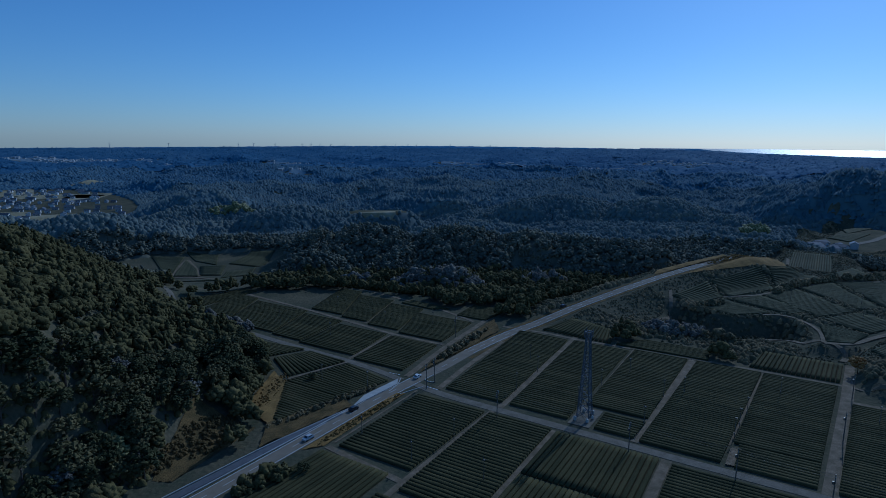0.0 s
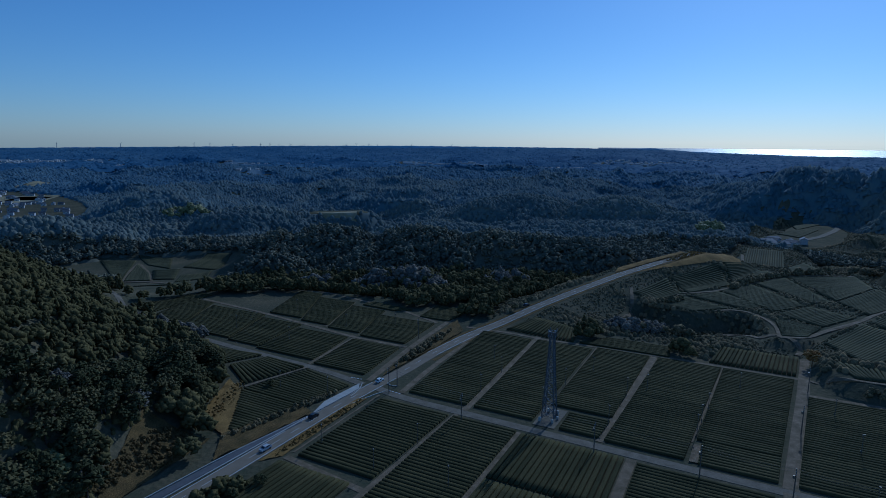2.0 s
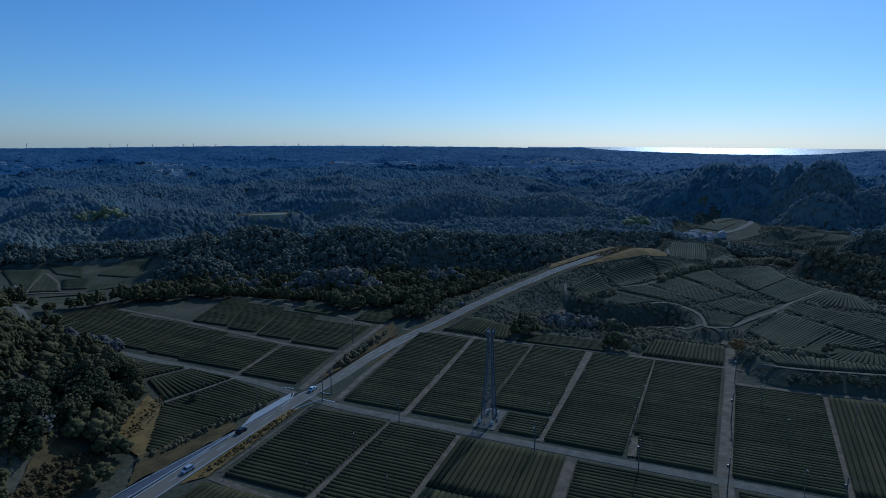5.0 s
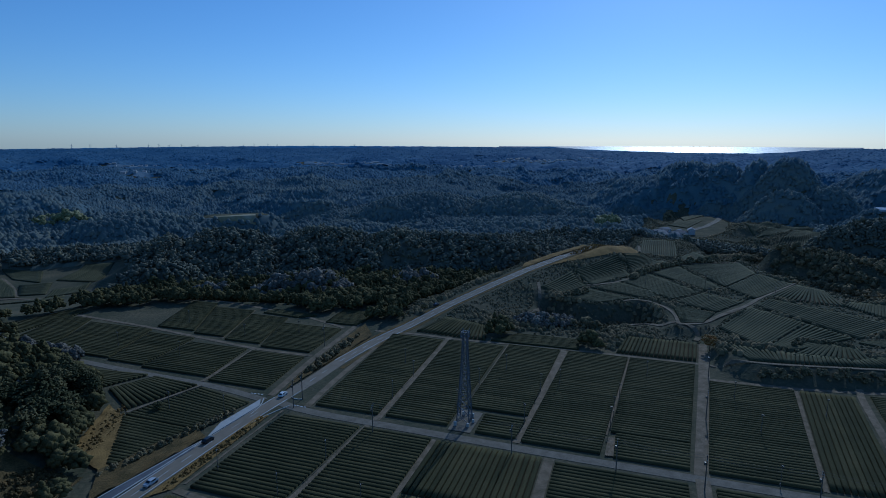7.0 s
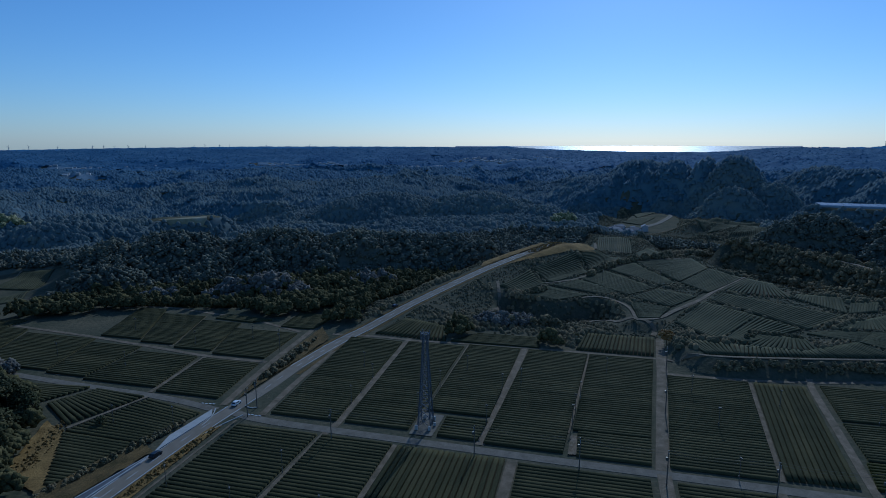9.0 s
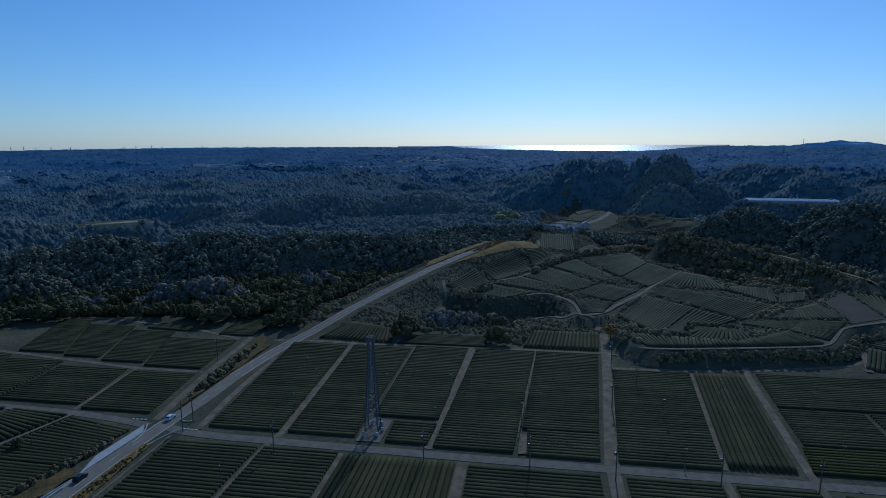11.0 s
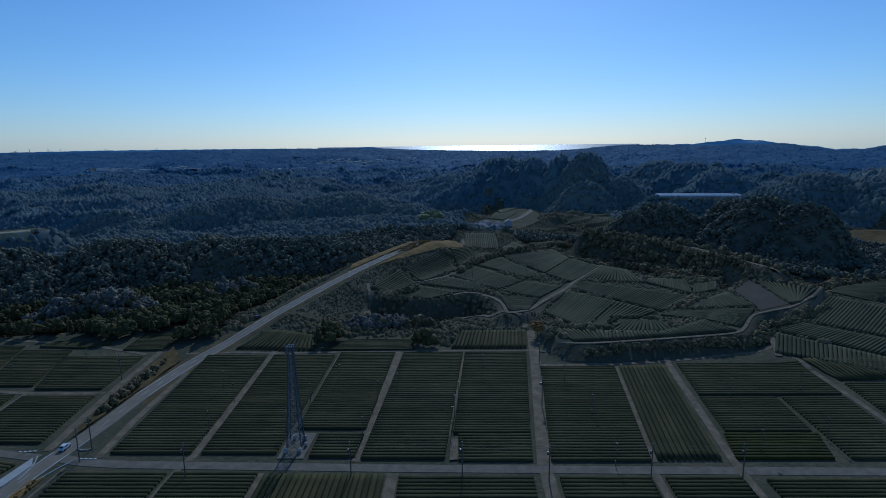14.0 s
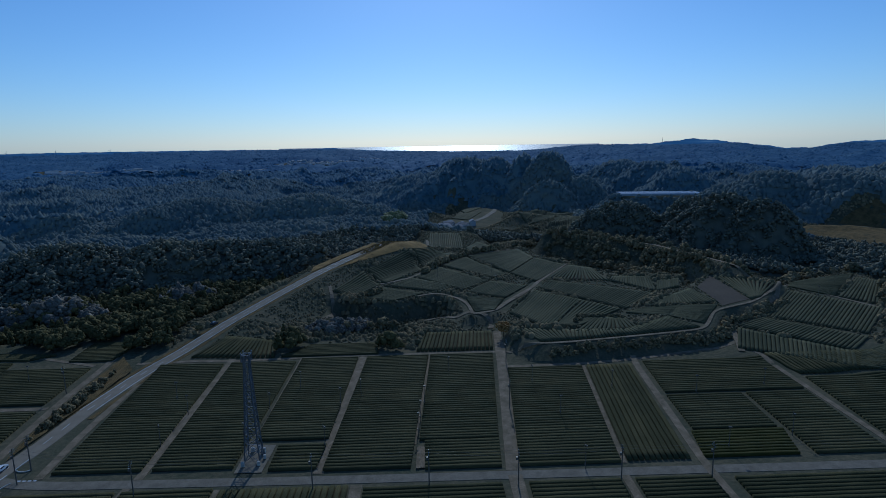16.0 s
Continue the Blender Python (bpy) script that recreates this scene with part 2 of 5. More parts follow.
# the road that climbs out of the plateau: x, y, z
CLIMB = [(9, 254, 0), (31, 284, 0), (49, 300, 1), (76, 324, 4), (109, 348, 8), (139, 370, 11), (173, 392, 14), (208, 410, 17), (228, 426, 13), (236, 452, 2)]


def bank(x, y, z):
    """Raises or cuts the ground to the climbing road's level beside it."""
    best, level = np.full(np.shape(x), 1e9), np.zeros(np.shape(x))
    for (x0, y0, z0), (x1, y1, z1) in zip(CLIMB, CLIMB[1:]):
        k = np.clip(((x - x0) * (x1 - x0) + (y - y0) * (y1 - y0)) / ((x1 - x0) ** 2 + (y1 - y0) ** 2), 0, 1)
        d = np.hypot(x - x0 - k * (x1 - x0), y - y0 - k * (y1 - y0))
        level = np.where(d < best, z0 + k * (z1 - z0), level)
        best = np.minimum(best, d)
    w = np.clip((34 - best) / 26, 0, 1)
    w = w * w * (3 - 2 * w)
    return z * (1 - w) + level * w


LATTICE = np.random.default_rng(17).uniform(0, 1, (128, 128))


def smooth_noise(x, y):
    i, j = np.floor(x).astype(int), np.floor(y).astype(int)
    f, g = x - i, y - j
    f, g = f * f * (3 - 2 * f), g * g * (3 - 2 * g)
    i, j, i1, j1 = i % 128, j % 128, (i + 1) % 128, (j + 1) % 128
    return (LATTICE[i, j] * (1 - f) + LATTICE[i1, j] * f) * (1 - g) + (LATTICE[i, j1] * (1 - f) + LATTICE[i1, j1] * f) * g


def crests(x, y):
    """Branching ridges and valleys, from 0 to about 1."""
    x, y = x + 130 * smooth_noise(x / 400 + 9, y / 400), y + 130 * smooth_noise(x / 400, y / 400 + 31)
    total, size, share = 0 * x, 360.0, 0.56
    for k in range(5):
        c, s = math.cos(0.9 * k + 0.4), math.sin(0.9 * k + 0.4)
        n = smooth_noise((x * c - y * s) / size + 7 * k, (x * s + y * c) / size + 3 * k)
        total = total + share * (1 - np.abs(2 * n - 1)) ** 1.3
        size, share = size * 0.5, share * 0.56
    return total


def from_outline(x, y, poly):
    """Metres from an outline, zero inside it."""
    best, hit = np.full(np.shape(x), 1e9), np.zeros(np.shape(x), bool)
    for (x0, y0), (x1, y1) in zip(poly, poly[1:] + poly[:1]):
        k = np.clip(((x - x0) * (x1 - x0) + (y - y0) * (y1 - y0)) / ((x1 - x0) ** 2 + (y1 - y0) ** 2), 0, 1)
        best = np.minimum(best, np.hypot(x - x0 - k * (x1 - x0), y - y0 - k * (y1 - y0)))
        hit ^= ((y0 > y) != (y1 > y)) & (x < (x1 - x0) * (y - y0) / (y1 - y0 + 1e-9) + x0)
    return np.where(hit, 0, best)


# skyline of the far land: heading and height
FAR_LAND = [(-60, 30), (-36, 32), (-20, 43), (-10, 52), (0, 57), (11, 53), (16, 50), (20.5, 47), (22.7, 54), (24, 43), (26.2, 33), (30, 22),
            (34, 14), (40, 13), (42.5, 22), (44, 36), (46, 46), (48, 48), (51.8, 49), (53, 59), (54.2, 69), (55.3, 80), (57.3, 66), (58.7, 50), (61, 29), (62.5, 10),
            (64.4, 13), (66.6, 45), (69, 56), (80, 50)]


def hz(x, y):
    """Height of the ground, in metres."""
    x, y = np.asarray(x, float), np.asarray(y, float)
    d = np.hypot(x, y)
    z = np.interp(d, BOWL_D, BOWL_Z)
    # the plain rises to the skyline far out
    if np.max(d) > 2600:
        edge = np.minimum(np.interp(np.degrees(np.arctan2(x, y)), [p[0] for p in FAR_LAND], [p[1] for p in FAR_LAND]), 48) - 12
        k = np.interp(d, [2700, 4450, 4550, 4950], [0, 1, 1, 0])
        z = z + (edge + 50) * k * np.sqrt(k)
    for cx, cy, a, b, turn, h in HILLS:
        c, s = math.cos(math.radians(turn)), math.sin(math.radians(turn))
        p, q = ((x - cx) * c + (y - cy) * s) / a, (-(x - cx) * s + (y - cy) * c) / b
        z = z + h * np.exp(-(p * p + q * q))
    if np.max(d) > 420:
        z = z + np.interp(d, [420, 650, 950, 1600, 2600, 3600, 4500], [0, 40, 84, 100, 80, 36, 14]) * (crests(x, y) - 0.67)
    ripple = 1 + (0.9 * (smooth_noise(x / 30, y / 30) - 0.5) + 0.5 * (smooth_noise(x / 14 + 40, y / 14) - 0.5)) * np.clip((d - 380) / 60, 0, 1)
    for cx, cy, a, b, turn, top, foot in MASSES:
        c, s = math.cos(math.radians(turn)), math.sin(math.radians(turn))
        p, q = ((x - cx) * c + (y - cy) * s) / a, (-(x - cx) * s + (y - cy) * c) / b
        r2 = p * p + q * q
        z = np.maximum(z, foot + (top - foot) * np.exp(-r2 ** 1.25 * ripple) - 7 * np.maximum(r2 - 1.6, 0))
    # the tea plateau is level: u runs along the cross road, v away from it
    u, v = (x - 21) * 0.857 - (y - 202) * 0.515, (x - 21) * 0.515 + (y - 202) * 0.857
    west = np.minimum(np.clip(-64 - (u + 60) * 1.1, -64, 0) - v, (-59 - u) * 0.5)
    over = np.maximum.reduce([west, -170 - v, v - np.interp(u, [-230, -100, -30, 60, 110, 160, 220, 260], [95, 118, 100, 94, 96, 92, 96, 80]), u - 262, -215 - u, 0 * u])
    flat = np.clip(1 - over / 15.0, 0, 1)
    flat = flat * flat * (3 - 2 * flat)
    z = z * (1 - flat)
    if np.any((d > 240) & (d < 640)):
        for level, run, poly in SHELVES:
            w = np.clip(1 - from_outline(x, y, poly) / run, 0, 1)
            w = w * w * (3 - 2 * w)
            z = z * (1 - w) + level * w
    for cx, cy, a, b, turn, level in VALES:
        c, s = math.cos(math.radians(turn)), math.sin(math.radians(turn))
        p, q = ((x - cx) * c + (y - cy) * s) / a, (-(x - cx) * s + (y - cy) * c) / b
        w = np.clip((1.5 - np.hypot(p, q)) / 0.6, 0, 1)
        z = z * (1 - w) + level * w
    return bank(x, y, z)


def mesh_of(name, verts, faces, mat, smooth=False):
    me = bpy.data.meshes.new(name)
    me.from_pydata(verts, [], faces)
    me.materials.append(mat)
    if smooth:
        me.polygons.foreach_set("use_smooth", [True] * len(me.polygons))
    me.update()
    return me


def sheet(azimuths, rings, lift=0.0):
    az, r = np.meshgrid(np.radians(azimuths), rings)
    x, y = np.sin(az) * r, np.cos(az) * r
    return x, y, hz(x, y) + lift


def grid_faces(rows, cols, closed=False):
    i = np.arange((rows - 1) * cols).reshape(rows - 1, cols)
    if not closed:
        i = i[:, :-1]
    j = (i // cols) * cols + (i % cols + 1) % cols
    return np.stack([i, j, j + cols, i + cols], -1).reshape(-1, 4).tolist()


RIM = 4550
azs = np.concatenate([np.arange(-50, 80, 0.4), np.arange(80, 310, 10)])
rings = np.concatenate([[0.5], np.arange(20, 460, 5), np.geomspace(460, 4950, 170)])
gx, gy, gz = sheet(azs, rings)
ground = new("ground", mesh_of("ground", np.stack([gx, gy, gz], -1).reshape(-1, 3).tolist(), grid_faces(len(rings), len(azs), True), M_GROUND, True))
tagged(ground, "rolling ground with dry grass and dark undergrowth", "ground", kind="structure")

wz = np.arange(18, 47.6, 0.5)
wx, wy, _ = sheet(wz, np.linspace(4600, 4935, 24))
sea = new("water", mesh_of("water", np.stack([wx, wy, np.interp(np.hypot(wx, wy), [4600, 4935], [-20, 52])], -1).reshape(-1, 3).tolist(), grid_faces(24, len(wz)), M_SEA, True))
tagged(sea, "bright sea glittering under the low winter sun", "sea", kind="structure")

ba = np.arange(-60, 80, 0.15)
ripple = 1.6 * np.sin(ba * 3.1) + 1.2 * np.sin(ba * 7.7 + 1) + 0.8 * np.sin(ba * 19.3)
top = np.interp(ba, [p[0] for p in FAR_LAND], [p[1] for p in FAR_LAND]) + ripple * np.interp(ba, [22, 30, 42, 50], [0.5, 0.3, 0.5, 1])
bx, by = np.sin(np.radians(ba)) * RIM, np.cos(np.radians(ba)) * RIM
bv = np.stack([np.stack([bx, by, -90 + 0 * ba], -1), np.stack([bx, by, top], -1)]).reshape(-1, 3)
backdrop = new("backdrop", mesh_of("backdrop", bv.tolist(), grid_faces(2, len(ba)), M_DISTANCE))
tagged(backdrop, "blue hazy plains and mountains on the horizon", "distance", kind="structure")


def uv(u, v):
    """Plan place from metres along the cross road (u) and away from it (v)."""
    return 21 + 0.857 * u + 0.515 * v, 202 - 0.515 * u + 0.857 * v


# ---- tea fields ----
OPEN = []          # outlines kept free of trees


def inside(x, y, poly):
    hit = np.zeros(np.shape(x), bool)
    for (x0, y0), (x1, y1) in zip(poly, poly[1:] + poly[:1]):
        cross = (y0 > y) != (y1 > y)
        hit ^= cross & (x < (x1 - x0) * (y - y0) / (y1 - y0 + 1e-9) + x0)
    return hit


PROFILE = [(-0.66, 0.0), (-0.71, 0.55), (-0.50, 0.77), (0.50, 0.77), (0.71, 0.55), (0.66, 0.0)]
rng = np.random.default_rng(5)


def hedge(p, q):
    """One clipped tea hedge from p to q, rounded on top, following the ground."""
    p, q = np.array(p, float), np.array(q, float)
    length = np.hypot(*(q - p))
    n = max(2, int(length / 3.5) + 1)
    s = np.linspace(0, 1, n)
    way = (q - p) / length
    side = np.array([way[1], -way[0]])
    mid = p + s[:, None] * (q - p)
    wide, tall = 1 + rng.uniform(-0.06, 0.06, n), 1 + rng.uniform(-0.07, 0.07, n)
    verts, level = [], hz(mid[:, 0], mid[:, 1])
    for o, h in PROFILE:
        xy = mid + side * (o * wide + rng.uniform(-0.04, 0.04, n))[:, None]
        verts.append(np.column_stack([xy, level + h * tall + (0.02 if h else -0.3)]))
    k = len(PROFILE)
    v = np.stack(verts, 1).reshape(-1, 3)
    faces = grid_faces(n, k) + [list(range(k))[::-1], list(range((n - 1) * k, n * k))]
    return v.tolist(), faces


def tea_field(corners, label, gap=1.68, mat=M_TEA):
    """A field of hedges that run parallel to the side from corner 0 to corner 1."""
    c = [np.array(p, float) for p in corners]
    OPEN.append([tuple(p) for p in c])
    n = max(3, int(round((np.hypot(*(c[3] - c[0])) + np.hypot(*(c[2] - c[1]))) / 2 / gap)))
    s = np.linspace(0, 1, 9)
    gu, gv = np.meshgrid(s, s)
    xy = ((1 - gu) * (1 - gv))[..., None] * c[0] + (gu * (1 - gv))[..., None] * c[1] + (gu * gv)[..., None] * c[2] + ((1 - gu) * gv)[..., None] * c[3]
    z = hz(xy[..., 0], xy[..., 1]) + 0.06
    field = new("tea_hedge_plot")
    tagged(field, label, "tea hedges", "plots of tea hedges")
    soil = new("soil", mesh_of("soil", np.concatenate([xy, z[..., None]], -1).reshape(-1, 3).tolist(), grid_faces(9, 9), M_SOIL))
    soil.parent = field
    for i in range(n):
        f = (i + 0.5) / n
        p, q = c[0] + (c[3] - c[0]) * f, c[1] + (c[2] - c[1]) * f
        if np.hypot(*(q - p)) < 2.5:
            continue
        row = new("tea_hedge", mesh_of("tea_hedge", *hedge(p, q), mat, True))
        row.parent = field
    return field


def block(u0, u1, v0, v1, label, along="u", u2=None, u3=None, mat=M_TEA):
    """A field on the level plateau; u2 and u3 give its far corners where it leans."""
    u2, u3 = u1 if u2 is None else u2, u0 if u3 is None else u3
    c = [uv(u0, v0), uv(u1, v0), uv(u2, v1), uv(u3, v1)]
    tea_field(c if along == "u" else [c[1], c[2], c[3], c[0]], label, mat=mat)


DARK = "field of dark green clipped tea hedges in long rows"
PALE = "field of grey-green tea hedges on a terraced slope"
# the plateau, east of the main road
block(-25, -1, 4, 84, DARK, u2=-4, u3=-29)
block(2, 24, 4, 85, DARK, u2=25, u3=-1)
block(34, 47, 2, 16, DARK, u2=48, u3=34)
block(26, 48, 19, 88, DARK, u2=50, u3=27)
block(49, 73, 1, 88, DARK, u2=79, u3=54)
block(77, 98, 0, 15.6, DARK, u2=99.2, u3=77)
block(75.4, 99.2, 16, 88, DARK, u2=106, u3=80)
block(103, 131, 0, 71, DARK, u2=139, u3=110)
block(133, 151, 1, 71, DARK, "v", u2=159, u3=141)
block(155, 182, 1, 16, "field of fresh yellow-green tea hedges", u2=186, u3=158, mat=M_YOUNG)
block(159, 185, 17, 42, DARK, u2=187, u3=161)
block(161.5, 211, 44, 74, DARK, u2=212, u3=164.5)
block(187, 208, 1, 42, DARK, u2=210.5, u3=189)
block(214, 250, 8, 54, DARK, u2=250, u3=218)
block(218, 262, 57, 76, DARK, "v", u2=262, u3=215)
block(-31, -4, -52, -6, DARK, u2=-3, u3=-31)
block(-1, 22, -62, -6, DARK)
block(24, 57, -36, -7, DARK, "v")
block(24, 57, -62, -37.5, DARK, "v")
block(61, 97, -62, -8, DARK)
block(104, 128, -62, -8, DARK)
block(132, 152, -62, -8, DARK)
block(158, 198, -62, -9, DARK)
block(-36, -8, -110, -57, DARK, "v", u2=-8, u3=-34)
block(-5, 22, -110, -66, DARK)
block(17, 58, 91, 105, DARK, u2=57, u3=28)
block(74, 107, 93, 117, DARK, "v", u2=109, u3=77)
block(-20, 15, 91, 112, DARK, "v", u2=10, u3=-12)
# west of the main road
block(-76, -50, 10, 44, DARK, u2=-54, u3=-80)
block(-112, -79, 13, 45, DARK, u2=-84, u3=-114)
block(-132, -113.5, 15, 50, DARK, u2=-117, u3=-143)
block(-169, -134, 17, 54, DARK, u2=-146, u3=-185)
block(-197, -172, 22, 58, DARK, u2=-190, u3=-207)
block(-80, -55, 50, 84, DARK, u2=-57, u3=-91)
block(-102, -83, 53, 92, DARK, u2=-93, u3=-115)
block(-122, -105, 56, 98, DARK, u2=-118, u3=-143)
block(-147, -125, 59, 104, DARK, u2=-147, u3=-163)
block(-222, -204, 28, 70, DARK, u2=-204, u3=-215)
for quad in ([(-62, 224), (-37.8, 208.8), (-21.5, 225.5), (-40, 243)], [(-57.5, 189), (-57, 189.3), (-38.3, 208.4), (-62, 223.4)], [(-60, 258), (-42, 246), (-63, 229), (-74, 249)],
             [(-92, 274), (-63, 261), (-77, 252), (-86, 260)]):
    tea_field(quad, DARK)
# small plots between the lane and the woods
for quad in ([(8.1, 316.7), (23.2, 307.4), (36.4, 326.6), (19.4, 339.1)], [(-24.3, 341.9), (-6.6, 329.2), (4.4, 329.4), (-18.2, 347.0)]):
    tea_field([(float(px), float(py)) for px, py in quad], DARK)
# terraces beyond the hollow
TERRACES_WEST = [
    [(142, 326), (166, 336), (178, 312), (155, 308)], [(169, 339), (192, 349), (202, 316), (187, 310)], [(194, 350), (223, 368), (226, 316), (199, 305)],
    [(198, 300), (226, 313), (235, 291), (207, 277)], [(194, 295), (205, 275), (190, 263), (179, 265)], [(227, 368), (258, 385), (245, 322), (232, 319)],
    [(260, 386), (308, 384), (295, 353), (249, 324)], [(248, 321), (295, 351), (295, 320), (247, 296)]]
TERRACES_LOW = [
    [(135, 340), (166, 365), (168, 346), (146, 331)], [(169, 367), (217, 396), (209, 365), (172, 347)], [(221, 398), (246, 415), (260, 397), (213, 367)],
    [(256, 432), (296, 495), (320, 481), (276, 413)], [(279, 414), (303, 431), (300, 408), (270, 397)]]
TERRACES_MIDDLE = [
    [(280, 268), (297, 299), (293, 315), (253, 294)], [(281, 236), (308, 262), (290, 275), (280, 269)], [(299, 235), (317, 248), (302, 252), (281, 236)],
    [(252, 291), (234, 279), (240, 223), (277, 234)], [(229, 278), (189, 250), (189, 222), (235, 248)], [(235, 247), (193, 223), (201, 217), (238, 224)],
    [(174, 211), (177, 230), (196, 214), (187, 204.5)], [(187, 204.5), (196, 214), (216, 201), (213, 194.5)], [(213, 194.5), (216, 201), (246, 203), (244, 184.5)]]
TERRACES_UPPER = [
    [(250, 187), (247, 203), (266, 211), (282, 201)], [(247, 201), (235, 219), (250, 218), (266, 211)], [(194, 212), (218, 222), (228, 213), (220, 197)],
    [(253, 219), (271, 225), (300, 229), (287, 203)], [(306, 197), (342, 242), (348, 207), (313, 197)]]
TERRACES_EAST = [
    [(377, 212), (429, 201), (361, 181), (364, 208)], [(361, 180), (419, 195), (418, 181), (362, 161)], [(295, 185), (353, 203), (355, 156), (305, 143)],
    [(270, 183), (292, 183), (300, 141), (277, 137)], [(267, 181), (242, 166), (258, 128), (275, 136)], [(277, 134), (296, 133), (264, 121), (260, 128)],
    [(414, 251), (452, 247), (457, 232), (428, 224)]]
HAMLET_FIELDS = [
    [(492, 731), (546, 779), (541, 736), (469, 684)], [(426, 654), (469, 684), (495, 682), (432, 625)], [(457, 566), (545, 611), (574, 622), (445, 532)],
    [(442, 524), (577, 620), (553, 556), (477, 528)], [(444, 500), (504, 539), (507, 511), (471, 443)]]
# vale behind the wooded hill
VALE_FIELDS = [
    [(-262, 525), (-233, 526), (-212, 453), (-229, 473)], [(-237, 542), (-206, 535), (-192, 493), (-215, 508)], [(-208, 449), (-225, 511), (-201, 474), (-190, 450)],
    [(-202, 485), (-183, 491), (-174, 455), (-190, 454)], [(-183, 498), (-178, 544), (-155, 540), (-151, 485)], [(-169, 441), (-174, 467), (-152, 476), (-149, 444)],
    [(-186, 414), (-191, 431), (-155, 436), (-157, 418)]]
for quad in TERRACES_WEST + TERRACES_LOW + TERRACES_MIDDLE + TERRACES_UPPER + TERRACES_EAST + HAMLET_FIELDS + VALE_FIELDS:
    tea_field(quad, PALE, 1.66, M_TERRACE)


# ---- roads and tracks ----
def ribbon(name, line, width, mat, label, lift=0.1, kind="structure", category="track", level=None, offset=0.0):
    """A strip of paving along a line of plan points, following the ground."""
    pts = [np.array(p[:2], float) for p in line]
    fine, run = [], []
    for p, q in zip(pts, pts[1:]):
        n = max(1, int(np.hypot(*(q - p)) / 3))
        fine += [p + (q - p) * i / n for i in range(n)]
    fine = np.array(fine + [pts[-1]])
    # round the bends
    for _ in range(4):
        fine[1:-1] = fine[1:-1] * 0.5 + (fine[:-2] + fine[2:]) * 0.25
    way = np.gradient(fine, axis=0)
    way /= np.linalg.norm(way, axis=1)[:, None]
    side = np.stack([way[:, 1], -way[:, 0]], -1)
    fine = fine + side * offset
    across = np.array([-0.5, -0.48, 0, 0.48, 0.5]) * width
    drop = np.array([-0.25, 0, 0.02, 0, -0.25])
    v = []
    for o, d in zip(across, drop):
        xy = fine + side * o
        v.append(np.column_stack([xy, hz(xy[:, 0], xy[:, 1]) + lift + d]))
    v = np.stack(v, 1).reshape(-1, 3)
    ob = new(name, mesh_of(name, v.tolist(), grid_faces(len(fine), 5), mat))
    xy = fine
    OPEN.append([tuple(p) for p in xy[::2] + side[::2] * (width / 2 + 2.5)] + [tuple(p) for p in (xy[::2] - side[::2] * (width / 2 + 2.5))[::-1]])
    return tagged(ob, label, category, kind=kind)


def dashes(line, offset, length, gap, width, lift):
    """Painted dashes along a road, each a piece of its own."""
    pts = [np.array(p[:2], float) for p in line]
    made = []
    for p, q in zip(pts, pts[1:]):
        d = np.hypot(*(q - p))
        w = (q - p) / d
        s = np.array([w[1], -w[0]])
        n = int(d / (length + gap))
        for i in range(n):
            a0 = p + w * (i * (length + gap)) + s * offset
            b0 = a0 + w * length
            quad = [a0 - s * width / 2, a0 + s * width / 2, b0 + s * width / 2, b0 - s * width / 2]
            made.append((quad, lift))
    return made


ROAD = [uv(-46, -150), uv(-44, -95), uv(-43, -60), uv(-42.2, -20), uv(-40, 5), uv(-38, 22), uv(-37.3, 45)] + [p[:2] for p in CLIMB[1:]]
road = ribbon("road", ROAD, 6.0, M_ASPHALT, "grey asphalt two-lane road with white lines", 0.14, category="road")
ribbon("pavement", [uv(-53, -150), uv(-50.5, -95), uv(-48.5, -62), uv(-45.9, -34)], 2.9, M_WALK, "blue-grey paved sidewalk beside the road", 0.26, category="sidewalk")
ribbon("trim", [uv(-50.6, -150), uv(-48.3, -95), uv(-46.6, -60), uv(-45, -26)], 0.45, M_PALE, "pale concrete kerb between sidewalk and road", 0.36, category="kerb")
ribbon("trim", [uv(-55.2, -150), uv(-52.6, -95), uv(-50.4, -62), uv(-45.6, -30)], 0.35, M_PALE, "pale concrete edging along the sidewalk", 0.36, category="kerb")
for off, a0, b0 in ((-2.65, 0, 5), (2.65, 0, 5), (-2.65, 6, 13), (2.65, 6, 13)):
    ribbon("trim", ROAD[a0:b0], 0.18, M_WHITE, "white painted edge line on the road", 0.20, category="road marking", offset=off)
for line in ([(-20.3, 215.5), (-17.1, 221.1), (-16, 224.9), (-16.8, 228)], [(-19.7, 208.8), (-15.8, 213.2), (-12.5, 217.8), (-7.5, 219.8)], [(-6.9, 227.1), (-5.5, 229.7), (-3.5, 232)], [(-6.9, 227.1), (-6.3, 224.1), (-4.6, 222.1), (-3.1, 224.6)]):
    ribbon("trim", line, 0.3, M_PALE, "pale curved kerb at the junction", 0.3, category="kerb")
for quad, lift in dashes(ROAD[:14], 0, 4.0, 5.0, 0.15, 0.2) + dashes([(-21.8, 233.9), (-16.3, 231.2)], 0, 0.9, 0.5, 0.45, 0.24) + dashes([(-6, 219.9), (-1.2, 216.8)], 0, 0.9, 0.5, 0.45, 0.24):
    v = [(p[0], p[1], float(hz(p[0], p[1])) + lift) for p in quad]
    d = new("dash", mesh_of("dash", v, [(0, 1, 2, 3)], M_WHITE))
    d.parent = road
for off in (-4.2, 4.2):
    ribbon("verge", [p[:2] for p in CLIMB], 1.8, M_VERGE, "weedy brown verge beside the climbing road", 0.12, category="verge", offset=off)
GREY = "grey gravelly farm track between the tea fields"
CROSS = "grey paved lane between the tea fields"
